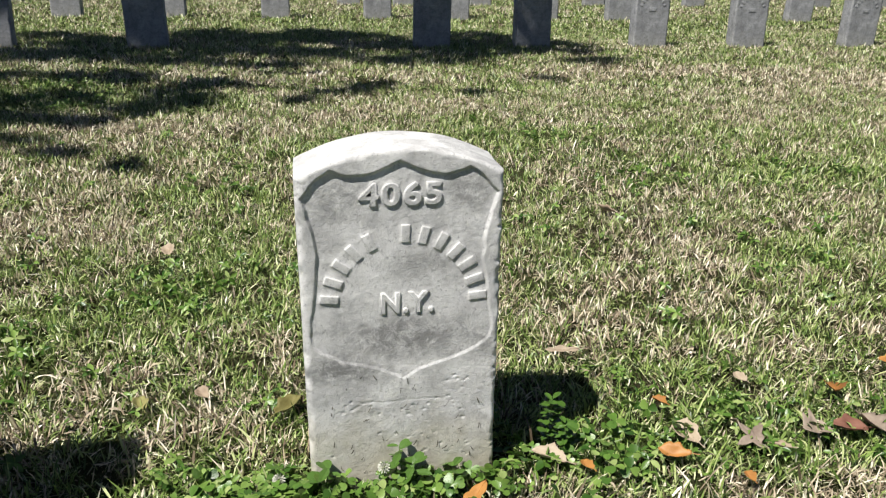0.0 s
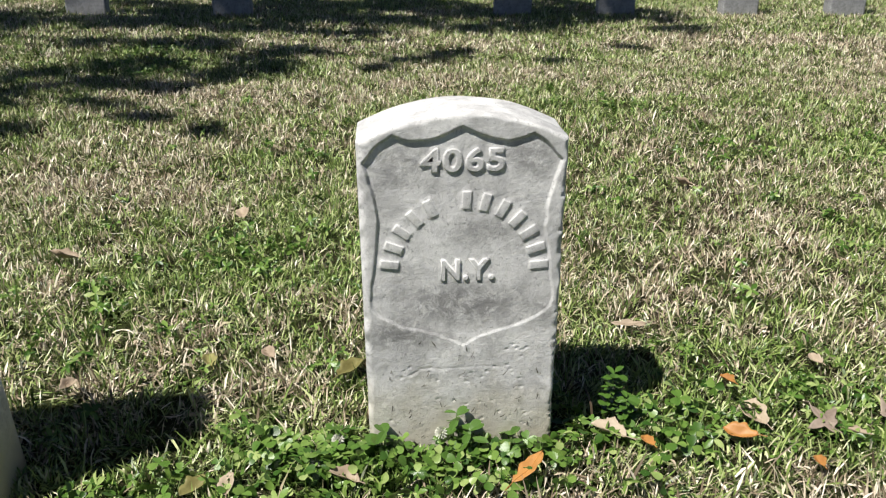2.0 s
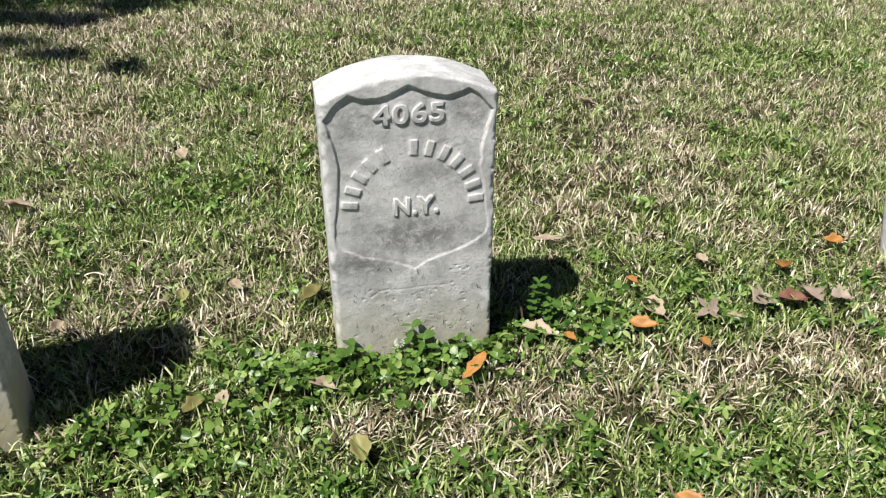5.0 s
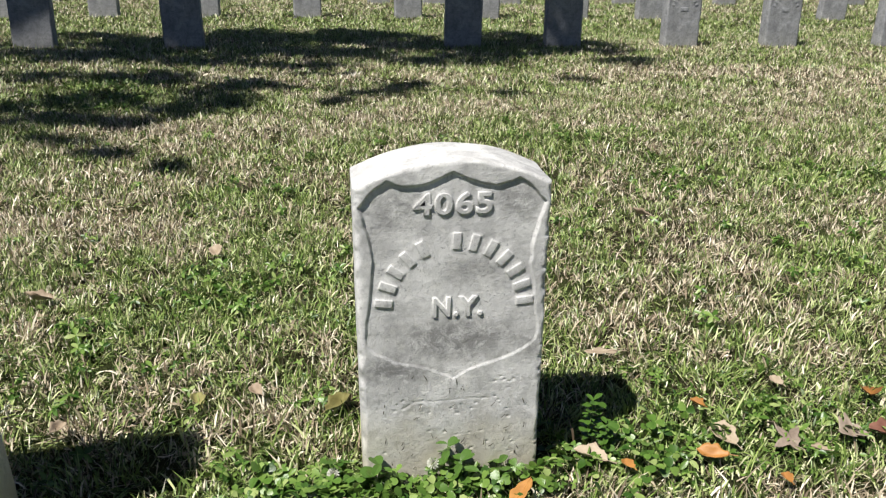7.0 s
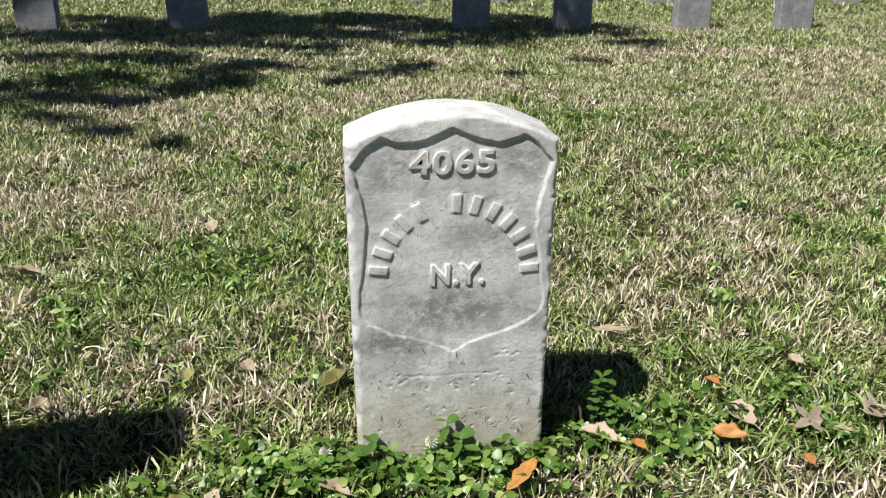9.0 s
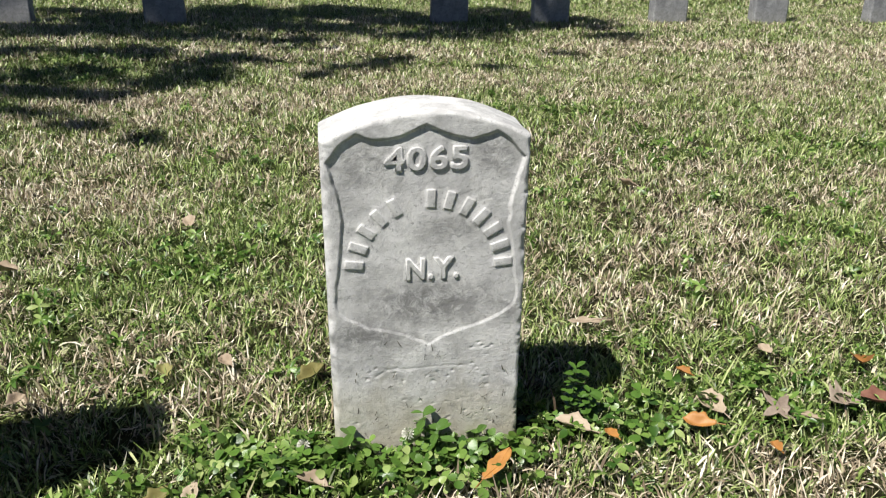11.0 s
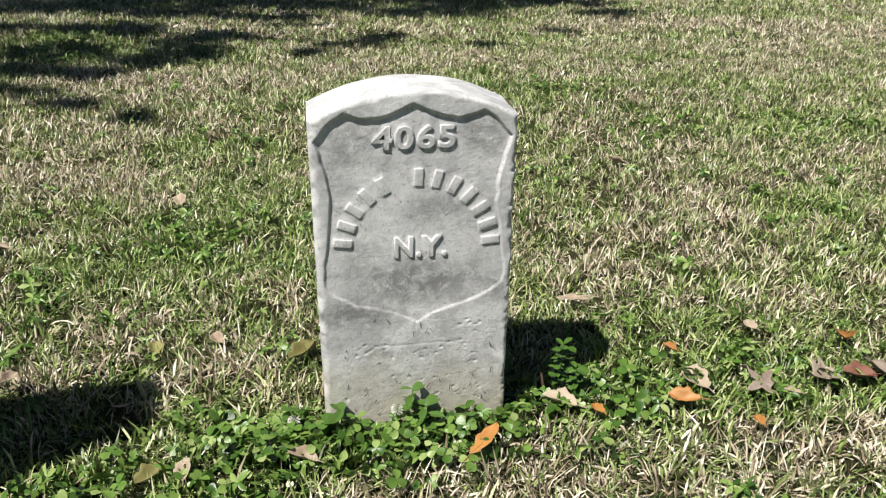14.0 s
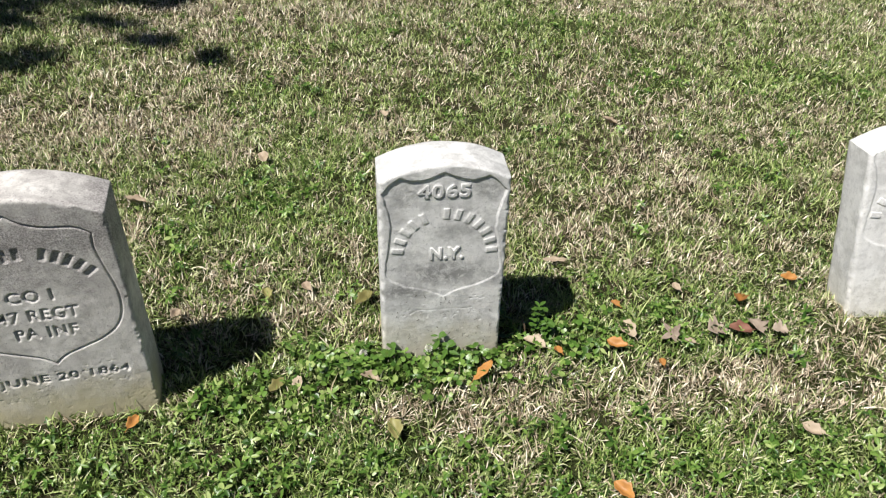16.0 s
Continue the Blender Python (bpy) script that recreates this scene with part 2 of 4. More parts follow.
def soup(name, verts, quads, tris=None, smooth=False):
    """A mesh from arrays of places, quads and triangles."""
    mesh = bpy.data.meshes.new(name)
    quads = np.asarray(quads, np.int32).reshape(-1, 4)
    tris = np.asarray(tris if tris is not None else [], np.int32).reshape(-1, 3)
    mesh.vertices.add(len(verts))
    mesh.vertices.foreach_set("co", np.asarray(verts, np.float32).ravel())
    mesh.loops.add(quads.size + tris.size)
    mesh.loops.foreach_set("vertex_index", np.concatenate([quads.ravel(), tris.ravel()]))
    mesh.polygons.add(len(quads) + len(tris))
    starts = np.concatenate([np.arange(len(quads)) * 4, quads.size + np.arange(len(tris)) * 3])
    mesh.polygons.foreach_set("loop_start", starts.astype(np.int32))
    if smooth:
        mesh.polygons.foreach_set("use_smooth", np.ones(len(starts), bool))
    mesh.update(calc_edges=True)
    return mesh


def text_mesh(body, width, height, extrude, bevel, fat=0.0):
    """The built-in font's letters as a mesh, centred, of that width and height, lying in x and z and facing -y."""
    curve = bpy.data.curves.new("text", "FONT")
    curve.body, curve.extrude, curve.bevel_depth, curve.bevel_resolution, curve.offset = body, 0.05, 0.0, 2, fat
    curve.resolution_u, curve.space_character = 6, 1.14
    if bevel:
        curve.bevel_depth = 0.045
        curve.extrude = 0.03
    ob = new("text", curve)
    mesh = bpy.data.meshes.new_from_object(ob.evaluated_get(bpy.context.evaluated_depsgraph_get()))
    bpy.data.objects.remove(ob)
    co = np.empty(len(mesh.vertices) * 3, np.float32)
    mesh.vertices.foreach_get("co", co)
    co = co.reshape(-1, 3)
    low, high = co.min(0), co.max(0)
    co = (co - (low + high) / 2) / (high - low)
    out = np.stack([co[:, 0] * width, -co[:, 2] * extrude, co[:, 1] * height], 1)
    mesh.vertices.foreach_set("co", out.astype(np.float32).ravel())
    mesh.update()
    return mesh


def bar_mesh(width, height, depth):
    """A raised bar with rounded edges that stands for a letter."""
    bm = bmesh.new()
    bmesh.ops.create_cube(bm, size=1)
    bmesh.ops.scale(bm, vec=(width, depth, height), verts=bm.verts)
    bmesh.ops.bevel(bm, geom=bm.edges[:], offset=min(width, depth) * 0.42, segments=3, profile=0.6, affect="EDGES")
    for f in bm.faces:
        f.smooth = True
    mesh = bpy.data.meshes.new("bar")
    bm.to_mesh(mesh)
    bm.free()
    return mesh


def paint_triangles(mask, mesh, x0, z0, step, dx, dz):
    """Marks the cells of a grid that a flat text mesh covers."""
    mesh.calc_loop_triangles()
    for tri in mesh.loop_triangles:
        a, b, c = [(mesh.vertices[i].co.x + dx, mesh.vertices[i].co.z + dz) for i in tri.vertices]
        area = (b[0] - a[0]) * (c[1] - a[1]) - (c[0] - a[0]) * (b[1] - a[1])
        if abs(area) < 1e-9:
            continue
        lo_x, hi_x = min(a[0], b[0], c[0]), max(a[0], b[0], c[0])
        lo_z, hi_z = min(a[1], b[1], c[1]), max(a[1], b[1], c[1])
        i0, i1 = int((lo_x - x0) / step), int((hi_x - x0) / step) + 2
        k0, k1 = int((lo_z - z0) / step), int((hi_z - z0) / step) + 2
        xs, zs = np.meshgrid(x0 + step * np.arange(i0, i1), z0 + step * np.arange(k0, k1), indexing="ij")
        u = ((xs - a[0]) * (c[1] - a[1]) - (c[0] - a[0]) * (zs - a[1])) / area
        v = ((b[0] - a[0]) * (zs - a[1]) - (xs - a[0]) * (b[1] - a[1])) / area
        mask[i0:i1, k0:k1] |= (u >= -0.01) & (v >= -0.01) & (u + v <= 1.01)


def blurred(grid, times):
    for _ in range(times):
        g = np.pad(grid, 1, mode="edge")
        grid = (g[1:-1, 1:-1] * 2 + g[:-2, 1:-1] + g[2:, 1:-1] + g[1:-1, :-2] + g[1:-1, 2:]) / 6
    return grid


def signed_distance(xs, zs, half):
    """Distance to a shield whose right half is given from its top to its foot; negative within."""
    pts = half + [(-x, z) for x, z in half[-2:0:-1]]
    best, inside = np.full(xs.shape, 9.0), np.zeros(xs.shape, bool)
    for (ax, az), (bx, bz) in zip(pts, pts[1:] + pts[:1]):
        ex, ez = bx - ax, bz - az
        t = np.clip(((xs - ax) * ex + (zs - az) * ez) / (ex * ex + ez * ez), 0, 1)
        best = np.minimum(best, np.hypot(xs - ax - t * ex, zs - az - t * ez))
        cross = (az > zs) != (bz > zs)
        inside ^= cross & (xs < (bx - ax) * (zs - az) / (bz - az + 1e-12) + ax)
    return np.where(inside, -best, best)


def grid_noise(xs, zs, scale, seed):
    """Smooth noise over a grid, from a coarse random lattice."""
    rng = np.random.default_rng(seed)
    u, v = (xs - xs.min()) / scale, (zs - zs.min()) / scale
    lattice = rng.standard_normal((int(u.max()) + 3, int(v.max()) + 3))
    i, k = u.astype(int), v.astype(int)
    fu, fv = u - i, v - k
    fu, fv = fu * fu * (3 - 2 * fu), fv * fv * (3 - 2 * fv)
    return (lattice[i, k] * (1 - fu) + lattice[i + 1, k] * fu) * (1 - fv) + (lattice[i, k + 1] * (1 - fu) + lattice[i + 1, k + 1] * fu) * fv


def stone_mesh(width, side, rise, depth, step, relief, seed, taper=0.0, chips=44):
    """A slab with an arched top and worn edges; its front, at y = 0, is carved by relief(xs, zs), metres inwards. It is sunk 6 cm into the ground."""
    rng = np.random.default_rng(seed)
    foot, half = -0.06, width / 2
    nx, nz = int(width / step) + 1, int((side - foot) / step) + 1
    s = np.linspace(-1, 1, nx)
    t = np.linspace(0, 1, nz)
    S, T = np.meshgrid(s, t, indexing="ij")
    top = side + rise * (1 - S * S)
    zs = foot + T * (top - foot)
    xs = S * (half + taper * (zs - side))
    edge = np.minimum(half * (1 - np.abs(S)), (1 - T) * (top - foot))
    radius = 0.006 + 0.0022 * grid_noise(xs, zs, 0.016, seed + 1) + 0.004 * ease((-S - 0.72) / 0.2)
    d = np.clip(edge / np.maximum(radius, 0.002), 0, 1)
    ys = np.maximum(radius, 0.002) * (1 - np.sqrt(1 - (1 - d) ** 2 + 1e-9))
    ys = ys + relief(xs, zs) + 0.0004 * grid_noise(xs, zs, 0.045, seed + 2) + 0.00013 * grid_noise(xs, zs, 0.013, seed + 4) + 0.00007 * grid_noise(xs, zs, 0.004, seed + 3)
    pits = np.zeros_like(xs)
    for _ in range(17):
        gx, gz = rng.uniform(-0.85 * half, 0.85 * half), rng.uniform(0.03, 0.17)
        for _ in range(rng.integers(1, 6)):
            px, pz, r = gx + rng.normal(0, 0.009), gz + rng.normal(0, 0.005), rng.uniform(0.0009, 0.0020)
            pits = np.maximum(pits, 0.0012 * np.exp(-(((xs - px) / (r * rng.uniform(1, 2.2))) ** 2 + ((zs - pz) / r) ** 2)))
    for _ in range(chips):
        px, r = half * rng.choice([-0.98, 0.975, 0.985]), rng.uniform(0.0016, 0.0045)
        pz = rng.uniform(0.02, side) if rng.random() < 0.5 else rng.uniform(0.02, 0.22)
        pits = np.maximum(pits, 0.0022 * np.exp(-(((xs - px) / r) ** 2 + ((zs - pz) / (r * rng.uniform(0.8, 1.8))) ** 2)))
    ys = ys + pits
    front = np.stack([xs, ys, zs], -1).reshape(-1, 3)
    index = np.arange(nx * nz).reshape(nx, nz)
    quads = np.stack([index[:-1, :-1], index[1:, :-1], index[1:, 1:], index[:-1, 1:]], -1).reshape(-1, 4)
    loop = np.concatenate([index[0, :], index[1:, -1], index[-1, -2::-1], index[-2:0:-1, 0]])
    rim, count = front[loop], len(loop)
    centre = np.array([0, 0, side * 0.5])
    out = rim - centre
    out[:, 1] = 0
    out /= np.linalg.norm(out, axis=1)[:, None]
    verts, faces, last = [front], [quads], loop
    layers = 16
    for n in range(1, layers + 1):
        y = depth * n / layers
        ring = rim.copy()
        swell = np.array([noise.noise((p[0] * 22 + seed, y * 30, p[2] * 22)) for p in ring])
        ring[:, 1] = np.maximum(y, rim[:, 1] + 0.002 * n)
        ring += out * (0.0011 * swell)[:, None]
        if n >= layers - 1:
            ring -= out * (0.0015 if n == layers - 1 else 0.006)
        here = nx * nz + (n - 1) * count + np.arange(count)
        verts.append(ring)
        faces.append(np.stack([last, np.roll(last, -1), np.roll(here, -1), here], 1))
        last = here
    hub = nx * nz + layers * count
    verts.append(np.array([[0, depth + 0.001, side * 0.5]]))
    fan = np.stack([last, np.roll(last, -1), np.full(count, hub)], 1)
    mesh = soup("body", np.concatenate(verts), np.concatenate(faces), fan, True)
    return mesh


def ease(v):
    v = np.clip(v, 0, 1)
    return v * v * (3 - 2 * v)


SHIELD = [(0, 0.463), (0.012, 0.458), (0.035, 0.447), (0.062, 0.445), (0.084, 0.454), (0.100, 0.444), (0.119, 0.421), (0.112, 0.397), (0.104, 0.368), (0.103, 0.338), (0.110, 0.288), (0.116, 0.242), (0.112, 0.222), (0.076, 0.202), (0.036, 0.192), (0.012, 0.181), (0, 0.172)]
LINE_SHIELD = [(0, 0.476), (0.022, 0.456), (0.06, 0.445), (0.095, 0.443), (0.112, 0.436), (0.126, 0.424), (0.122, 0.395), (0.130, 0.355), (0.141, 0.305), (0.141, 0.262), (0.128, 0.225), (0.100, 0.200), (0.050, 0.180), (0.018, 0.168), (0, 0.150)]


def rounded(line, corners):
    """The line with its bends cut round, but for the named corners."""
    for _ in range(2):
        out, kept = [], set()
        for n, p in enumerate(line):
            if n in corners or n in (0, len(line) - 1):
                kept.add(len(out))
                out.append(p)
            else:
                for other in (line[n - 1], line[n + 1]):
                    out.append((p[0] * 0.75 + other[0] * 0.25, p[1] * 0.75 + other[1] * 0.25))
        line, corners = out, kept
    return line


SHIELD, LINE_SHIELD = rounded(SHIELD, {4, 6}), rounded(LINE_SHIELD, {5})
DEEP = 0.0038


def relief_depth(z):
    """The shield is cut deeper at its head than at its foot."""
    return DEEP * np.interp(z, [0.18, 0.25, 0.40], [0.32, 0.58, 1.0])


def sunk_shield(xs, zs):
    d = signed_distance(xs, zs, SHIELD)
    wobble = 0.0008 * grid_noise(xs, zs, 0.012, 5)
    seam = 0.00042 * np.exp(-(((zs - 0.140 + 0.02 * xs - 0.0012 * np.sin(61 * xs)) / 0.0015) ** 2)) * np.exp(-((xs / 0.06) ** 4))
    return relief_depth(zs) * ease((0.0020 - d + wobble) / 0.0040) + seam


NUMBER, STATE, ARC = ("4065", 0.102, 0.031, 0.000, 0.4225), ("N.Y.", 0.067, 0.030, 0.007, 0.2800), (13, (0.003, 0.278), 0.094, 0.024, -83, 86, {5})


def worn_shield(xs, zs):
    """The sunken shield with a low swell under each raised letter, where the marble has weathered round."""
    x0, z0, n = -0.2, 0.0, 0.001
    mask = np.zeros((400, 540), bool)
    for body, w, h, cx, cz in (NUMBER, STATE):
        paint_triangles(mask, text_mesh(body, w, h, 0.001, False, 0.0), x0, z0, n, cx, cz)
    letters, centre, radius, size, start, end, skip = ARC
    for k in range(letters):
        if k not in skip:
            a = radians(start + (end - start) * k / (letters - 1))
            turned = bar_mesh(size * 0.52, size, 0.002)
            turned.transform(Matrix.Rotation(a, 4, "Y"))
            paint_triangles(mask, turned, x0, z0, n, centre[0] + radius * math.sin(a), centre[1] + radius * math.cos(a))
    soft = blurred(mask.astype(float), 9)
    i = np.clip(((xs - x0) / n).round().astype(int), 0, 399)
    k = np.clip(((zs - z0) / n).round().astype(int), 0, 539)
    return sunk_shield(xs, zs) - 0.0014 * soft[i, k]


def arc_bars(parent, letters, centre, radius, size, start, end, skip, material, wide=0.6):
    """Bars that stand for the letters of a word on an arch; angles in degrees from upright, clockwise."""
    for n in range(letters):
        if n in skip:
            continue
        a = radians(start + (end - start) * n / (letters - 1))
        x, z = centre[0] + radius * math.sin(a), centre[1] + radius * math.cos(a)
        mesh = bar_mesh(size * wide, size, 0.0050)
        mesh.transform(Matrix.Translation((x, float(relief_depth(z)) + 0.0005, z)) @ Matrix.Rotation(a, 4, "Y"))
        part("inscription_bar", mesh, material, parent)


def carved(name, mesh, material, parent, x, z, label=""):
    """Raised words in the sunken shield, at their place on the stone."""
    mesh.transform(Matrix.Translation((x, float(relief_depth(z)) + 0.0003, z)))
    return part(name, mesh, material, parent, label)


# ---- ground ----
def ground_height(x, y):
    return 0.006 * math.sin(x * 1.7 + 0.4) * math.sin(y * 1.3) * min(1.0, math.hypot(x, y))


bm = bmesh.new()
rings = [0.0, 0.5, 1, 1.6, 2.4, 3.5, 5, 7, 10, 15, 25, 45, 90, 200, 600, 2500]
rows = []
for r in rings:
    rows.append([bm.verts.new((r * math.cos(a), r * math.sin(a), ground_height(r * math.cos(a), r * math.sin(a)) if r < 20 else 0)) for a in np.linspace(0, 2 * math.pi, 72, endpoint=False)] if r else [bm.verts.new((0, 0, 0))])
for a, b in zip(rows, rows[1:]):
    for k in range(72):
        if len(a) == 1:
            bm.faces.new((a[0], b[k], b[(k + 1) % 72]))
        else:
            bm.faces.new((a[k], b[k], b[(k + 1) % 72], a[(k + 1) % 72]))
for f in bm.faces:
    f.smooth = True
ground = part("ground", bm, SOIL)
tagged(ground, "level lawn soil with brown thatch and short turf", "ground", kind="structure")

# ---- headstones of the front row ----
main = new("headstone")
tagged(main, "white marble headstone with sunken shield and raised lettering", "headstone", "headstones of the cemetery")
part("body", stone_mesh(0.252, 0.447, 0.032, 0.108, 0.00128, worn_shield, 3, 0.004), MARBLE, main)
carved("grave_number", text_mesh(*NUMBER[:3], 0.0056, True, 0.004), MARBLE, main, *NUMBER[3:], "raised worn numerals")
carved("inscription", text_mesh(*STATE[:3], 0.0056, True, 0.004), MARBLE, main, *STATE[3:], "raised worn letters")
arc_bars(main, *ARC, MARBLE, 0.50)


def clippings(count, seed):
    """Dried mowings stuck to the foot of a stone's face."""
    rng = np.random.default_rng(seed)
    verts = []
    for _ in range(count):
        x, z = rng.uniform(-0.11, 0.115), 0.03 + 0.15 * rng.random() ** 1.3
        a, long, wide = rng.normal(0.25, 0.6), rng.uniform(0.003, 0.011), rng.uniform(0.0003, 0.0007)
        along, across = np.array([math.sin(a), 0, math.cos(a)]) * long / 2, np.array([math.cos(a), 0, -math.sin(a)]) * wide
        c, lift = np.array([x, -0.0010, z]), np.array([0, -0.0012, 0])
        verts += [c - along - across, c - along + across, c + across + lift, c - across + lift, c + along - across * 0.5, c + along + across * 0.5]
    k = np.arange(count)[:, None] * 6
    return soup("dried_clippings", np.array(verts), np.concatenate([k + [0, 1, 2, 3], k + [3, 2, 5, 4]]))


tagged(part("dried_clippings", clippings(46, 8), CLIPPING, main, "dark dried grass clippings stuck to the marble"), kind="stuff")
main.matrix_basis = pose(-0.001, 0, 0, 0, -0.6, 0)


ENGRAVED = [("CO I", 0.076, 0.024, -0.004, 0.310), ("47 REGT", 0.135, 0.025, 0.0, 0.268), ("PA INF", 0.105, 0.024, 0.004, 0.228), ("JUNE 20 1864", 0.232, 0.024, 0.006, 0.115)]


def engraved_relief(step):
    def relief(xs, zs):
        d = signed_distance(xs, zs, LINE_SHIELD)
        cut = np.exp(-((d / 0.0015) ** 2)) * 0.0036
        x0, z0, n = -0.2, 0.0, step * 0.8
        mask = np.zeros((int(0.4 / n), int(0.52 / n)), bool)
        for body, w, h, cx, cz in ENGRAVED:
            mesh = text_mesh(body, w, h, 0.001, False, 0.012)
            paint_triangles(mask, mesh, x0, z0, n, cx, cz)
        bar = bar_mesh(0.011, 0.024, 0.002)
        for k in range(13):
            if k == 7:
                continue
            a = radians(-52 + 104 * k / 12)
            turned = bar.copy()
            turned.transform(Matrix.Rotation(a, 4, "Y"))
            paint_triangles(mask, turned, x0, z0, n, 0.135 * math.sin(a), 0.265 + 0.135 * math.cos(a))
        soft = blurred(mask.astype(float), 2)
        i = np.clip(((xs - x0) / n).round().astype(int), 0, mask.shape[0] - 1)
        k = np.clip(((zs - z0) / n).round().astype(int), 0, mask.shape[1] - 1)
        return cut + 0.0036 * soft[i, k]

    return relief


left = new("headstone")
tagged(left, "stained grey marble headstone with incised shield and regiment lettering", "headstone", "headstones of the cemetery")
part("body", stone_mesh(0.312, 0.463, 0.042, 0.112, 0.0015, engraved_relief(0.0015), 11, chips=9), LIMESTONE, left)
# Flat darker letters laid in the cuts: dirt and groove shadow put into colour.
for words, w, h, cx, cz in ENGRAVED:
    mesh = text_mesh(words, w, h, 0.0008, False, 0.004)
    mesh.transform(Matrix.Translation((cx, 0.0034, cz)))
    part("inscription", mesh, OLD_MARBLE, left, "incised letters with dirt and groove shadow in their dark colour")
left.matrix_basis = pose(-0.727, -0.119, 0.0, 0.5, -2.0, 6.6)

right = new("headstone")
tagged(right, "white marble headstone leaning beside scattered dry leaves", "headstone", "headstones of the cemetery")
part("body", stone_mesh(0.254, 0.425, 0.032, 0.105, 0.0022, sunk_shield, 21, chips=12), PALE_MARBLE, right)
arc_bars(right, 9, (0.0, 0.262), 0.094, 0.024, -80, 80, set(), PALE_MARBLE)
right.matrix_basis = pose(1.098, 0.060, 0.0, -7.5, -6.5, -4)

# ---- headstones of the rows behind ----
far_mesh = stone_mesh(0.256, 0.455, 0.032, 0.105, 0.0080, sunk_shield, 31)


def far_stone(x, y, turn, lean, label, side_scale=1.0):
    """A worn stone of the rows behind, with bars for its unreadable words."""
    ob = new("headstone")
    tagged(ob, label, "headstone", "headstones of the cemetery")
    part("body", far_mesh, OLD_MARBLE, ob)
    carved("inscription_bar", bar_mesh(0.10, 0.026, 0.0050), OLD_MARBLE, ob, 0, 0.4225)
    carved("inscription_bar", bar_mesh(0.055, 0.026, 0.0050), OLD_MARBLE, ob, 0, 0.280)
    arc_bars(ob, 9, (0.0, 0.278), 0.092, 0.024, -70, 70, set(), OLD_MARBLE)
    ob.matrix_basis = pose(x, y, -0.01, 0, lean, turn)
    return ob


ROW_ONE = [(-2.08, 4.76, 4, 1.5), (-1.13, 4.78, 1, -1.2), (0.77, 4.81, -1, 0.6), (1.495, 4.80, 1, -0.5), (2.36, 4.77, 0, -0.6), (3.12, 4.75, -1, -1.2), (4.05, 4.78, 2, 0.5)]
ROW_TWO = [(-3.05, 6.86, 0, 0), (-2.18, 6.96, 1, 0.5), (-1.29, 6.98, 0, 0.5), (-0.36, 6.95, 0, 0), (0.58, 6.92, 1, -0.5), (1.31, 6.88, -2, 0.8), (2.19, 6.90, 0, 0.3), (2.93, 6.86, 0, 0.4), (4.80, 6.80, -3, 3.0), (6.1, 6.85, 0, 0)]
ROW_THREE = [(-3.2, 8.7, 0, 0), (-1.6, 8.7, 1, 0), (0.40, 8.62, 0, 0), (1.03, 8.60, 0, 0.5), (1.92, 8.64, 0, 0), (3.3, 8.65, 0, 0), (4.57, 8.66, 0, 0.5), (5.4, 8.66, 1, 0), (6.25, 8.66, 0, 0), (7.2, 8.7, 0, 0)]
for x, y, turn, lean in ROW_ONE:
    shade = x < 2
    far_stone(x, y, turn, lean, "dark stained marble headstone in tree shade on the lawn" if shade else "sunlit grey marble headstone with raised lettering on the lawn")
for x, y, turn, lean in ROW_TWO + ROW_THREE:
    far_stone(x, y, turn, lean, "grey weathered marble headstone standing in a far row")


# ---- lawn ----
FEET = [(0, 0.05, 0.125, 0.045), (-0.73, -0.065, 0.15, 0.05), (1.10, 0.12, 0.125, 0.05)] + [(x, y + 0.05, 0.12, 0.05) for x, y, _, _ in ROW_ONE]


def clear_of_stones(x, y):
    keep = np.ones(len(x), bool)
    for cx, cy, hx, hy in FEET:
        keep &= (np.abs(x - cx) > hx) | (np.abs(y - cy) > hy)
    return keep


def view_width(y):
    """How far the lawn is in sight to either hand, at a depth."""
    return np.interp(y, [-1, 0, 1, 2.5, 11], [-1.05, -1.15, -1.5, -2.1, -5.8]), np.interp(y, [-1, 0, 1, 2.5, 11], [1.05, 1.3, 1.75, 2.75, 9.2])


def hummock(x, y):
    """The unevenness of the sward."""
    return 0.005 * (np.sin(x * 47 + 2 * np.sin(y * 23)) * np.sin(y * 41 + 2 * np.sin(x * 29)) + 0.7 * np.sin(x * 17 + 1.3) * np.sin(y * 13 + 3 * np.sin(x * 5)))


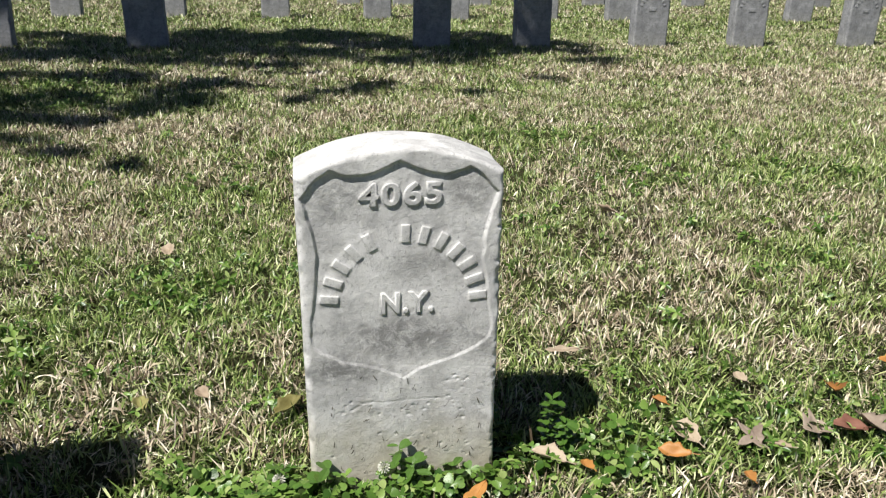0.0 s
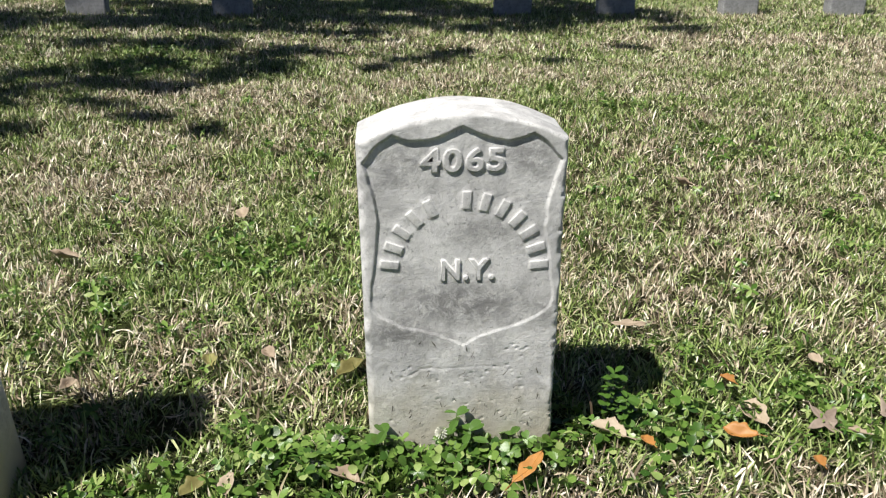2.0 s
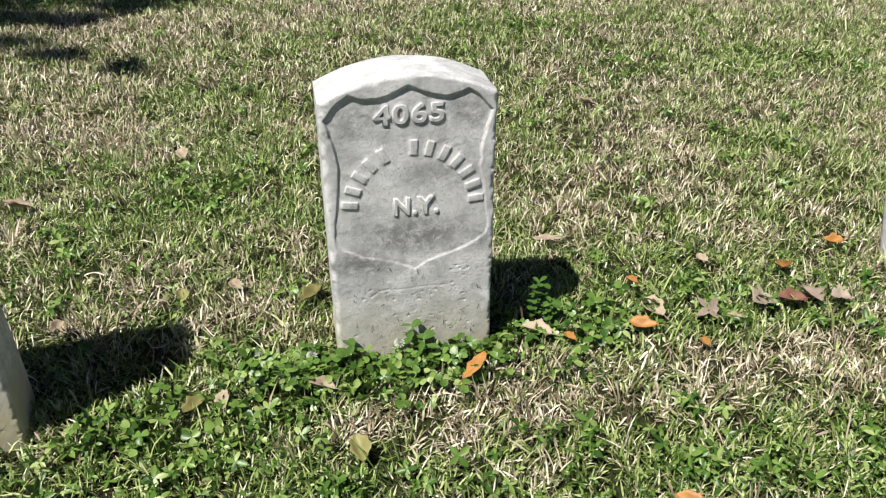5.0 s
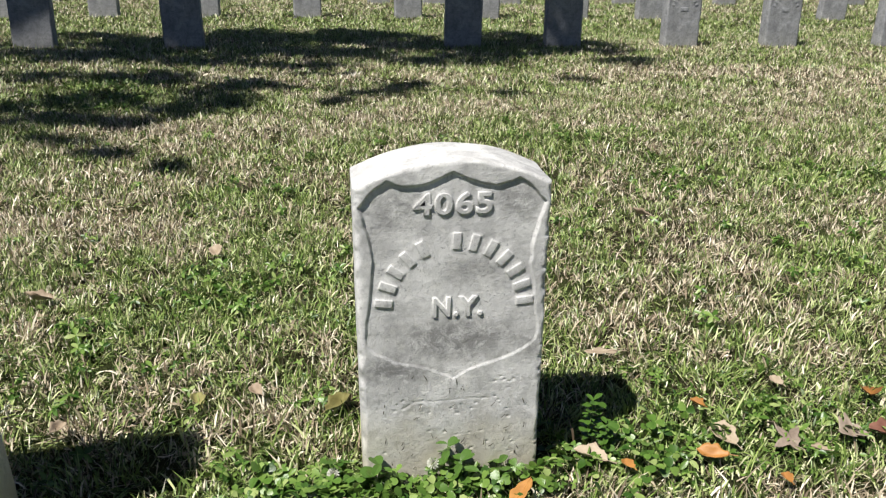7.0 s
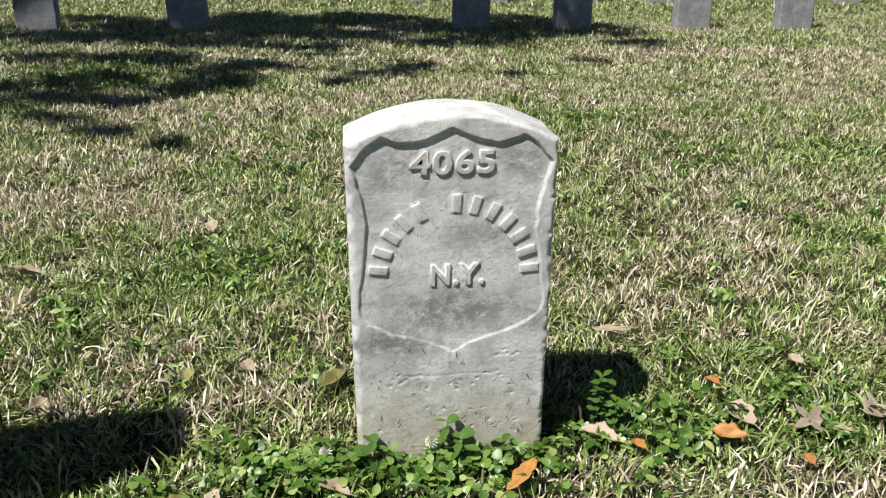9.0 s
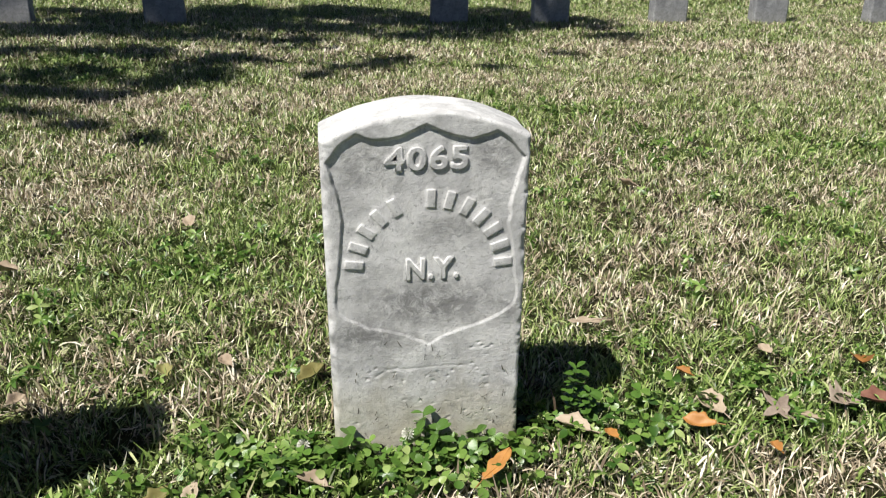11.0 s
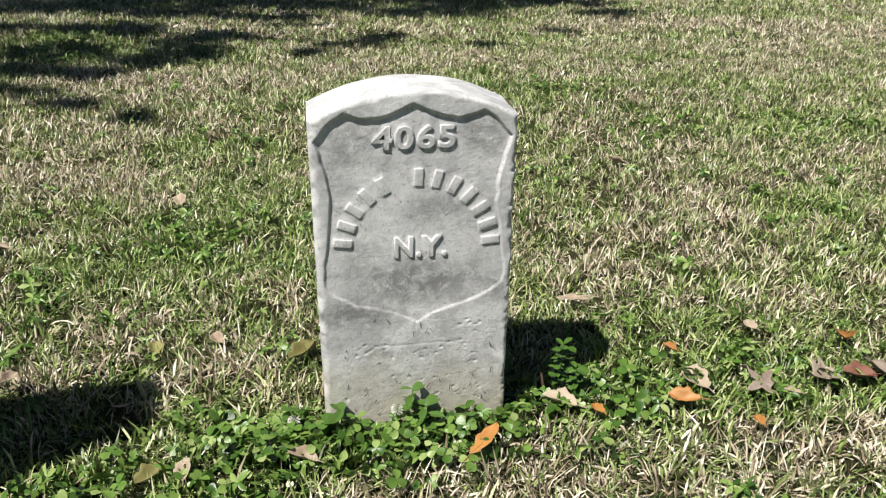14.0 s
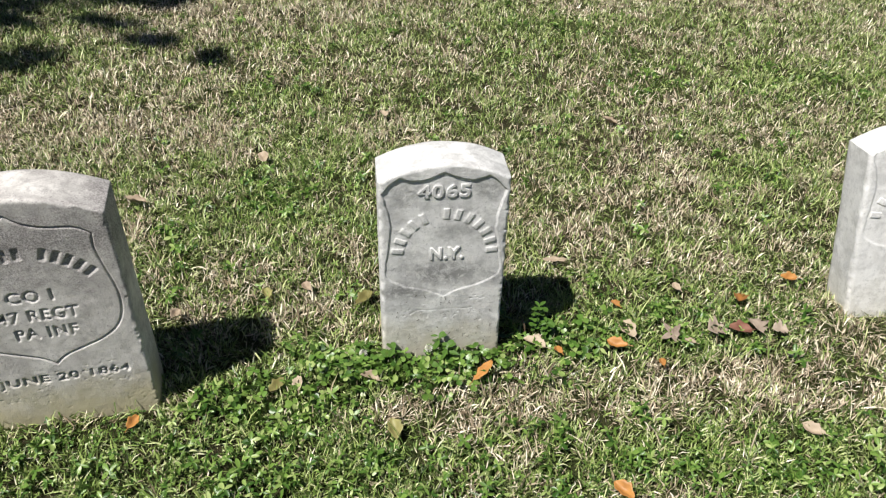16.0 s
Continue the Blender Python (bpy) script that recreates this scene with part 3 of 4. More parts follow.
def blades(name, y0, y1, per_metre, length, width, seed, flat, span=None, form="bent", each=9, loose=0.012):
    """Grass in tufts: the blades of one tuft fan out from its foot, share its lean and carry its number."""
    rng = np.random.default_rng(seed)
    lo, hi = span or (min(view_width(y0)[0], view_width(y1)[0]) - 0.6, max(view_width(y0)[1], view_width(y1)[1]) + 0.6)
    tufts = int((hi - lo) * (y1 - y0) * per_metre / each)
    tx, ty = rng.uniform(lo, hi, tufts), rng.uniform(y0, y1, tufts)
    a, b = view_width(ty)
    fade = rng.exponential(0.22, tufts)
    near = (tx > a - fade) & (tx < b + fade) & (ty > -0.85 - fade)
    keep = near ^ (span is not None and span[1] > 5)
    tx, ty = tx[keep], ty[keep]
    tufts = len(tx)
    number, vigour = rng.random(tufts), rng.uniform(0.6, 1.35, tufts)
    drift, slant = rng.uniform(0, 2 * np.pi, tufts), rng.gamma(2.2, 11.0, tufts)
    who = np.repeat(np.arange(tufts), rng.poisson(each, tufts))
    off = rng.normal(0, loose, (len(who), 2))
    x, y = tx[who] + off[:, 0], ty[who] + off[:, 1]
    keep = clear_of_stones(x, y)
    who, off, x, y = who[keep], off[keep], x[keep], y[keep]
    n = len(x)
    size = length * vigour[who] * rng.uniform(0.45, 1.25, n)
    fan = np.arctan2(off[:, 1], off[:, 0]) + rng.normal(0, 0.7, n)
    out = np.radians(np.where(rng.random(n) < 0.16, rng.uniform(50, 88, n), np.clip(rng.normal(flat, 15, n), 2, 80)))
    push = np.radians(slant[who])
    gx = np.sin(out) * np.cos(fan) + np.sin(push) * np.cos(drift[who])
    gy = np.sin(out) * np.sin(fan) + np.sin(push) * np.sin(drift[who])
    turn, tilt = np.arctan2(gy, gx), np.arcsin(np.clip(np.hypot(gx, gy), 0, 0.995))
    curl = rng.uniform(0.0, 0.55, n)
    wide = width * rng.uniform(0.5, 1.3, n) / 2
    ahead = np.stack([np.cos(turn), np.sin(turn), 0 * turn], 1)
    twist = turn + np.pi / 2 + rng.normal(0, 0.55, n)
    side = np.stack([np.cos(twist), np.sin(twist), rng.normal(0, 0.35, n)], 1)
    base = np.stack([x, y, hummock(x, y) + rng.uniform(-0.006, 0.010, n)], 1)
    up = np.array([0, 0, 1.0])

    def at(s, bend):
        lean = np.clip(tilt + bend * curl, 0, 1.75)
        return base + (size * s)[:, None] * (ahead * np.sin(lean)[:, None] + up * np.cos(lean)[:, None])

    mid, tip = at(0.55, 0.25), at(1.0, 0.75)
    tip[:, 2] = np.maximum(tip[:, 2], 0.003)
    w = (side * wide[:, None])
    if form == "slender":
        per, verts = 3, np.stack([base - w, base + w, tip], 1)
        quads, tris = [], np.arange(n * 3).reshape(-1, 3)
    else:
        per, verts = 5, np.stack([base - w * 0.8, base + w * 0.8, mid + w, mid - w, tip], 1)
        k = np.arange(n)[:, None] * 5
        quads, tris = k + [0, 1, 2, 3], k + [3, 2, 4]
    mesh = soup(name, verts.reshape(-1, 3), quads, tris)
    mark = mesh.attributes.new("tuft", "FLOAT", "POINT")
    mark.data.foreach_set("value", np.repeat(number[who], per).astype(np.float32))
    ob = part(name, mesh, GRASS)
    return tagged(ob, "short mown lawn of green and straw-coloured grass blades", "grass", kind="stuff")


blades("lawn_grass", -1.3, 1.2, 46500, 0.0245, 0.0026, 41, 26, each=14, loose=0.010)
blades("lawn_grass", 1.2, 3.0, 27000, 0.0265, 0.0032, 42, 24, each=14, loose=0.013)
blades("lawn_grass", 3.0, 6.0, 12500, 0.0305, 0.0076, 43, 24, form="slender", each=14, loose=0.018)
blades("lawn_grass", 6.0, 11.0, 3800, 0.038, 0.0105, 44, 26, form="slender", each=12, loose=0.03)
blades("lawn_grass", -5.0, 11.0, 1350, 0.048, 0.0175, 47, 45, (-8.0, 10.5), form="slender", each=3, loose=0.05)
tagged(blades("dry_straw", -0.95, 1.6, 450, 0.062, 0.0016, 45, 80, each=2, loose=0.03), "long thin straw stems lying in the lawn")
tagged(blades("tall_grass", -0.95, 2.2, 300, 0.046, 0.0036, 46, 24, each=5, loose=0.01), "longer upright grass blades scattered through the lawn")

tagged(blades("rank_grass", -0.16, 0.16, 2600, 0.046, 0.0034, 48, 26, (-0.42, 0.55), each=4, loose=0.008), "longer green grass growing through the clover")


# ---- clover and weeds ----
def leaflet(fold, size, heart):
    """One leaflet from its root along +y, folded on its midrib and cupped: places and triangles."""
    half = [(0.20, 0.14), (0.40, 0.40), (0.49, 0.68), (0.42, 0.92), (0.20, 1.02)] if heart else [(0.12, 0.14), (0.22, 0.36), (0.25, 0.62), (0.16, 0.88), (0.05, 1.0)]
    ridge = [(0, 0.0), (0, 0.14), (0, 0.40), (0, 0.68), (0, 0.86), (0, 0.93 if heart else 1.06)]
    cup = lambda x, y: fold * abs(x) - 0.16 * y * y - 0.25 * x * x
    pts = [(0, y, cup(0, y)) for _, y in ridge] + [(x, y, cup(x, y)) for x, y in half] + [(-x, y, cup(x, y)) for x, y in half]
    tris = []
    for start, flip in ((6, False), (11, True)):
        strip = [(0, start, 1)]
        for k in range(4):
            strip += [(k + 1, start + k, start + k + 1), (k + 1, start + k + 1, k + 2)]
        tris += [(a, c, b) if flip else (a, b, c) for a, b, c in strip]
    return np.array(pts) * size, np.array(tris)


def sprig(rng, x, y, height, size, heart=True, count=3):
    """A leaf of three leaflets on a thin stalk: places, leaflet triangles, stalk quads."""
    lean, turn = rng.uniform(0, 0.8), rng.uniform(0, 6.28)
    top = np.array([x + height * lean * math.cos(turn), y + height * lean * math.sin(turn), height])
    tilt = Matrix.Rotation(rng.normal(0, 0.6), 3, "X") @ Matrix.Rotation(rng.normal(0, 0.6), 3, "Y")
    places, tris = [], []
    spin = rng.uniform(0, 6.28)
    for n in range(count):
        p, t = leaflet(rng.uniform(0.15, 0.7), size * rng.uniform(0.85, 1.15), heart)
        m = np.array(tilt @ Matrix.Rotation(spin + n * 6.283 / count, 3, "Z"))
        tris.append(t + sum(len(q) for q in places))
        places.append(p @ m.T + top)
    root = np.array([x, y, -0.005])
    w = 0.0007
    start = sum(len(q) for q in places)
    places.append(np.array([root + (w, 0, 0), root - (w, 0, 0), top - (w, 0, 0), top + (w, 0, 0), root + (0, w, 0), root - (0, w, 0), top - (0, w, 0), top + (0, w, 0)]))
    stalk = np.array([(0, 1, 2, 3), (4, 5, 6, 7)]) + start
    return np.concatenate(places), np.concatenate(tris), stalk


def sprig_patch(name, label, spots, seed, tall, size, heart, count=3):
    rng = np.random.default_rng(seed)
    verts, tris, quads, total = [], [], [], 0
    for cx, cy, rx, ry, number in spots:
        for _ in range(number):
            r, a = math.sqrt(rng.random()), rng.uniform(0, 6.28)
            x, y = cx + rx * r * math.cos(a), cy + ry * r * math.sin(a)
            if not clear_of_stones(np.array([x]), np.array([y]))[0]:
                continue
            p, t, q = sprig(rng, x, y, tall * rng.uniform(0.25, 1.2), size * rng.uniform(0.5, 1.35), heart, count)
            verts.append(p), tris.append(t + total), quads.append(q + total)
            total += len(p)
    ob = part(name, soup(name, np.concatenate(verts), np.concatenate(quads), np.concatenate(tris)), CLOVER)
    return tagged(ob, label, "weeds", kind="stuff")


sprig_patch("clover_patch", "bright green clover crowded round the headstone's foot",
            [(-0.03, -0.045, 0.19, 0.038, 170), (-0.20, -0.02, 0.10, 0.06, 90), (0.22, 0.0, 0.11, 0.05, 36), (0.36, 0.03, 0.12, 0.06, 28), (0.02, -0.10, 0.3, 0.04, 60), (-0.35, -0.12, 0.2, 0.05, 80), (0.15, 0.08, 0.03, 0.06, 15)], 51, 0.036, 0.0112, True)


def weed_clumps(seed):
    """Small rosettes of weeds where the lawn is lush."""
    rng = np.random.default_rng(seed)
    spots = []
    for cx, cy, wide, deep, strength in LUSH:
        if cy > 3.5:
            continue
        for _ in range(int(wide * deep * (420 if cy < 0.2 else 190))):
            x, y = cx + rng.normal(0, 0.5 * wide), cy + rng.normal(0, 0.5 * deep)
            spots.append((x, y, rng.uniform(0.012, 0.035), rng.uniform(0.012, 0.03), int(rng.integers(4, 11))))
    for _ in range(170):
        spots.append((rng.uniform(-1.0, 1.5), rng.uniform(-0.5, 2.2), rng.uniform(0.01, 0.025), rng.uniform(0.01, 0.02), int(rng.integers(3, 7))))
    return spots


sprig_patch("weed_patch", "low broad-leaved weeds scattered through the lawn", weed_clumps(53), 52, 0.030, 0.0135, False, 4)
sprig_patch("creeping_weed", "creeping small-leaved weeds matted in the lawn",
            [(-0.5, -0.28, 0.38, 0.16, 500), (-0.1, -0.4, 0.4, 0.14, 400), (0.65, -0.38, 0.4, 0.15, 450), (0.55, 0.10, 0.35, 0.16, 260), (-0.4, 0.45, 0.35, 0.3, 220)], 54, 0.026, 0.010, False)


def clover_plant():
    """Three rounded leaflets on a bent stalk, for a height of 1 and leaflets of 1."""
    thing = tagged(new("clover"), "bright green three-leaved clover at the headstone's foot", "clover", "clovers at the headstone")
    bm = bmesh.new()
    bmesh.ops.create_cone(bm, cap_ends=False, segments=5, radius1=0.0011, radius2=0.0007, depth=0.045)
    bmesh.ops.translate(bm, verts=bm.verts, vec=(0, 0, -0.0225))
    part("stalk", bm, STEM, thing)
    for k in range(3):
        p, t = leaflet(0.28, 0.0140, True)
        leaf = part("leaflet", soup("leaflet", p, [], t, True), CLOVER_ONE, thing)
        leaf.matrix_basis = Matrix.Rotation(k * 2.094, 4, "Z") @ Matrix.Rotation(0.18 - 0.1 * k, 4, "X")
    return thing


CLOVER_BEDS = [(-0.02, -0.040, 0.16, 0.022, 34), (-0.19, -0.02, 0.08, 0.045, 24), (0.22, 0.01, 0.09, 0.04, 9), (-0.30, -0.08, 0.12, 0.04, 12), (0.36, 0.03, 0.08, 0.05, 5)]
rng = np.random.default_rng(55)
first = clover_plant()
first.matrix_basis = pose(-0.082, -0.028, 0.040, 12, -8, 30)
for cx, cy, wide, deep, number in CLOVER_BEDS:
    for _ in range(number):
        x, y = cx + wide * rng.uniform(-1, 1), cy + deep * rng.uniform(-1, 1)
        if abs(x) < 0.14 and -0.012 < y < 0.12:
            continue
        tilt, size = rng.normal(0, 20, 2), rng.uniform(0.65, 1.2)
        copy_thing(first, pose(x, y, rng.uniform(0.022, 0.046), tilt[0] + 8, tilt[1], rng.uniform(0, 360)) @ Matrix.Scale(size, 4))


def tall_weed(x, y, height, leaves, seed, label, size=0.017):
    """An upright weed with leaflets up its stem."""
    rng = np.random.default_rng(seed)
    thing = tagged(new("weed"), label, "weed")
    bm = bmesh.new()
    bmesh.ops.create_cone(bm, cap_ends=True, segments=6, radius1=0.0016, radius2=0.0008, depth=height)
    bmesh.ops.translate(bm, verts=bm.verts, vec=(0, 0, height / 2 - 0.004))
    part("stem", bm, STEM, thing)
    for n in range(leaves):
        z = height * (0.3 + 0.7 * n / (leaves - 1))
        bm = bmesh.new()
        p, t = leaflet(0.4, size * rng.uniform(0.6, 1.1), n % 2 == 0)
        vs = [bm.verts.new(v) for v in p]
        for tri in t:
            bm.faces.new([vs[i] for i in tri])
        leaf = part("leaf", bm, CLOVER, thing)
        leaf.matrix_basis = Matrix.Translation((0, 0, z)) @ Matrix.Rotation(n * 2.4, 4, "Z") @ Matrix.Rotation(rng.uniform(-0.2, 0.5), 4, "X")
    thing.matrix_basis = pose(x, y, 0, rng.uniform(-6, 6), rng.uniform(-6, 6), 0)


tall_weed(0.212, 0.050, 0.092, 32, 61, "upright leafy green weed in the headstone's shadow", 0.018)
tall_weed(0.240, 0.035, 0.066, 22, 62, "leafy green weed beside the headstone's foot", 0.017)
tall_weed(-0.002, -0.022, 0.082, 12, 63, "tall clover sprig against the headstone's face", 0.024)
tall_weed(0.012, -0.030, 0.064, 11, 64, "clover sprig before the headstone's face", 0.024)
tall_weed(-0.110, -0.025, 0.062, 10, 65, "clover sprig at the headstone's corner", 0.024)
tall_weed(0.062, -0.028, 0.048, 6, 66, "clover sprig before the headstone's face", 0.024)


def clover_flower(x, y, z, size):
    thing = tagged(new("clover_flower"), "small white clover flower head on a thin stalk", "flower", "clover flowers")
    bm = bmesh.new()
    bmesh.ops.create_cone(bm, cap_ends=True, segments=6, radius1=0.0009, radius2=0.0007, depth=z)
    bmesh.ops.translate(bm, verts=bm.verts, vec=(0, 0, z / 2 - 0.003))
    part("stem", bm, STEM, thing)
    bm = bmesh.new()
    for n in range(46):
        a, h = n * 2.39996, 1 - 1.7 * n / 46
        way = Vector((math.sqrt(max(0, 1 - h * h)) * math.cos(a), math.sqrt(max(0, 1 - h * h)) * math.sin(a), h))
        side = way.orthogonal().normalized() * size * 0.16
        a0, a1, tip = way * size * 0.35 - side, way * size * 0.35 + side, way * size
        bm.faces.new([bm.verts.new(v) for v in (a0, a1, tip + side * 0.6, tip - side * 0.6)])
    head = part("flower_head", bm, PETAL, thing)
    head.location = (0, 0, z)
    thing.location = (x, y, 0)


for x, y, z in ((-0.168, -0.010, 0.038), (-0.030, -0.020, 0.052), (-0.195, -0.045, 0.03), (-0.25, -0.04, 0.028)):
    clover_flower(x, y, z, 0.009)


# ---- fallen leaves ----
def fallen_leaf(x, y, size, turn, material, label, lobes=0, rise=0.022, curl=0.75, slim=0.30, pitch=None):
    """A dry leaf curled on the grass: blade and stalk."""
    rng = np.random.default_rng(int(1000 + abs(x * 977 + y * 3571)))
    thing = tagged(new("fallen_leaf"), label, "leaf", "fallen leaves")
    rows, cols = 15, 7
    bm = bmesh.new()
    grid = []
    kink, sway = rng.uniform(-0.3, 0.3), rng.uniform(-0.12, 0.12)
    for i in range(rows):
        s = i / (rows - 1)
        wide = slim * math.sin(math.pi * min(1, s * 0.96 + 0.02)) ** 0.8
        if lobes:
            wide *= 0.55 + 0.75 * abs(math.sin(math.pi * (s * lobes + 0.15)))
        wide += 0.03 * math.sin(17 * s + 5 * kink) + rng.uniform(-0.02, 0.02)
        line = []
        for k in range(cols):
            u = 2 * k / (cols - 1) - 1
            z = curl * (abs(u) ** 1.4 * wide * 1.1 + 0.55 * (s - 0.5) ** 2) + kink * u * wide * (s - 0.3) + 0.02 * math.sin(9 * s + 3 * u)
            line.append(bm.verts.new(((u * wide + sway * math.sin(s * 3)) * size, (s - 0.5 + (0.10 * abs(u) if lobes else 0)) * size, z * size)))
        grid.append(line)
    for i in range(rows - 1):
        for k in range(cols - 1):
            bm.faces.new((grid[i][k], grid[i][k + 1], grid[i + 1][k + 1], grid[i + 1][k])).smooth = True
    spine = [Vector(line[cols // 2].co) for line in grid]
    blade = part("blade", bm, material, thing)
    rib = bmesh.new()
    last = None
    for i, c in enumerate(spine):
        r = size * 0.012 * (1 - 0.7 * i / rows)
        ring = [rib.verts.new(c + Vector(v) * r) for v in ((-1, 0, 0), (0, 0, 1.6), (1, 0, 0))]
        if last:
            rib.faces.new((last[0], last[1], ring[1], ring[0]))
            rib.faces.new((last[1], last[2], ring[2], ring[1]))
        last = ring
    part("midrib", rib, material, blade)
    solid = blade.modifiers.new("thickness", "SOLIDIFY")
    solid.thickness = 0.0005
    bm = bmesh.new()
    bmesh.ops.create_cone(bm, cap_ends=True, segments=6, radius1=0.0006, radius2=0.0009, depth=size * 0.3)
    stalk = part("stalk", bm, material, thing)
    stalk.matrix_basis = Matrix.Translation((0, -0.62 * size, 0.16 * curl * size)) @ Matrix.Rotation(radians(90), 4, "X")
    thing.matrix_basis = pose(x, y, rise, rng.uniform(-10, 18) if pitch is None else pitch, rng.uniform(-18, 18), turn)


fallen_leaf(0.077, -0.088, 0.062, -48, ORANGE_LEAF, "slim orange dry leaf resting on the clover", rise=0.044, curl=0.3, slim=0.19, pitch=14)
ORANGES = [(0.386, -0.012, 0.046, 60), (0.421, 0.123, 0.030, 20), (0.724, 0.118, 0.055, 150), (0.466, -0.079, 0.024, 0), (0.254, -0.024, 0.028, 10), (0.284, -0.400, 0.045, 35), (0.882, 0.195, 0.042, 80), (-0.611, -0.163, 0.035, -20)]
for x, y, size, turn in ORANGES:
    fallen_leaf(x, y, size, turn, ORANGE_LEAF, "curled orange-brown dry leaf lying on the grass", rise=0.029)
fallen_leaf(0.318, 0.308, 0.062, 84, TAN_LEAF, "flat pale tan dry leaf lying on the grass", 0, 0.031, 0.15, 0.15)
TANS = [(0.428, 0.035, 0.056, 10), (0.550, -0.015, 0.032, 40), (-0.158, -0.076, 0.042, 80), (0.204, 0.002, 0.052, 55), (0.593, 0.181, 0.030, 10), (-0.292, 0.245, 0.034, 30), (-0.441, 0.885, 0.050, 20), (-0.301, -0.079, 0.036, 0), (-0.584, 0.164, 0.036, -15), (-0.766, 0.660, 0.060, 85), (-0.068, 1.169, 0.05, 15), (0.68, 1.081, 0.055, 60), (0.703, -0.286, 0.045, 40)]
for x, y, size, turn in TANS:
    fallen_leaf(x, y, size, turn, TAN_LEAF, "pale tan dry leaf lying on the grass", rise=0.026)
LOBED = [(0.630, 0.016, 0.050, 95), (0.722, 0.020, 0.052, 10), (0.775, 0.006, 0.036, 80)]
for x, y, size, turn in LOBED:
    fallen_leaf(x, y, size, turn, GREY_LEAF, "grey-tan lobed dry leaf curled on the grass", 3, 0.026, 0.55, 0.44)
fallen_leaf(0.682, 0.016, 0.056, 85, RED_LEAF, "red-brown dry leaf curled among other dry leaves", 0, 0.026, 0.6, 0.36)


def star_leaf(x, y, size, turn):
    """A dry leaf with five pointed lobes, cupped, on a stalk."""
    thing = tagged(new("fallen_leaf"), "grey-tan star-lobed dry leaf lying on the grass", "leaf", "fallen leaves")
    bm = bmesh.new()
    rings, spokes = 6, 50
    hub, last = bm.verts.new((0, 0, 0)), None
    for r in range(1, rings + 1):
        ring = []
        for k in range(spokes):
            a = 2 * math.pi * k / spokes
            away = abs((a * 5 / (2 * math.pi) + 0.5) % 1 - 0.5) * 2
            lobe = (1 - away) ** 1.5
            reach = size * 0.5 * (0.30 + (0.46 + 0.36 * math.cos(a) + 0.16 * math.sin(2 * a)) * lobe) * r / rings
            z = 1.5 * reach * reach / size * (0.35 - 0.75 * math.sin(a * 1.5 + 0.6)) + 0.10 * reach * math.sin(5 * a)
            ring.append(bm.verts.new((reach * math.sin(a), reach * math.cos(a), z)))
        for k in range(spokes):
            if last:
                bm.faces.new((last[k], ring[k], ring[(k + 1) % spokes], last[(k + 1) % spokes])).smooth = True
            else:
                bm.faces.new((hub, ring[k], ring[(k + 1) % spokes])).smooth = True
        last = ring
    blade = part("blade", bm, GREY_LEAF, thing)
    solid = blade.modifiers.new("thickness", "SOLIDIFY")
    solid.thickness = 0.0005
    bm = bmesh.new()
    bmesh.ops.create_cone(bm, cap_ends=True, segments=6, radius1=0.0006, radius2=0.0009, depth=size * 0.5)
    stalk = part("stalk", bm, GREY_LEAF, thing)
    stalk.matrix_basis = Matrix.Translation((0, -0.3 * size, -0.002)) @ Matrix.Rotation(radians(82), 4, "X")
    thing.matrix_basis = pose(x, y, 0.028, 14, -8, turn)


star_leaf(0.524, 0.012, 0.080, 30)
OLIVES = [(-0.161, 0.196, 0.055, -35), (-0.384, 0.229, 0.040, 20), (-0.343, -0.080, 0.045, -40), (-0.116, -0.215, 0.048, 10)]
for x, y, size, turn in OLIVES:
    fallen_leaf(x, y, size, turn, OLIVE_LEAF, "olive-yellow dry leaf lying in the grass")


# ---- the tree whose shade lies on the lawn ----
HIGH_BOUGHS = [(-1.9, 5.45, 0.28, 0.2), (-1.5, 5.05, 0.24, 0.3), (-0.82, 5.5, 0.32, 0.36), (-0.42, 5.12, 0.38, 0.42), (-0.02, 5.45, 0.33, 0.42), (0.3, 5.12, 0.33, 0.46), (0.66, 4.75, 0.28, 0.36), (1.2, 5.2, 0.30, 0.5), (1.2, 4.66, 0.36, 0.3), (1.69, 4.76, 0.22, 0.36),
               (1.71, 4.08, 0.18, 0.15), (0.57, 4.08, 0.36, 0.18), (-0.04, 4.48, 0.34, 0.24), (-0.61, 4.56, 0.30, 0.22), (-0.94, 4.18, 0.26, 0.18), (-1.34, 4.35, 0.26, 0.24), (-1.75, 4.3, 0.2, 0.2), (-2.6, 4.2, 0.35, 0.4), (-1.2, 4.75, 0.34, 0.18), (0.95, 4.95, 0.25, 0.22), (-1.0, 4.95, 0.22, 0.22), (0.9, 4.35, 0.3, 0.14)]
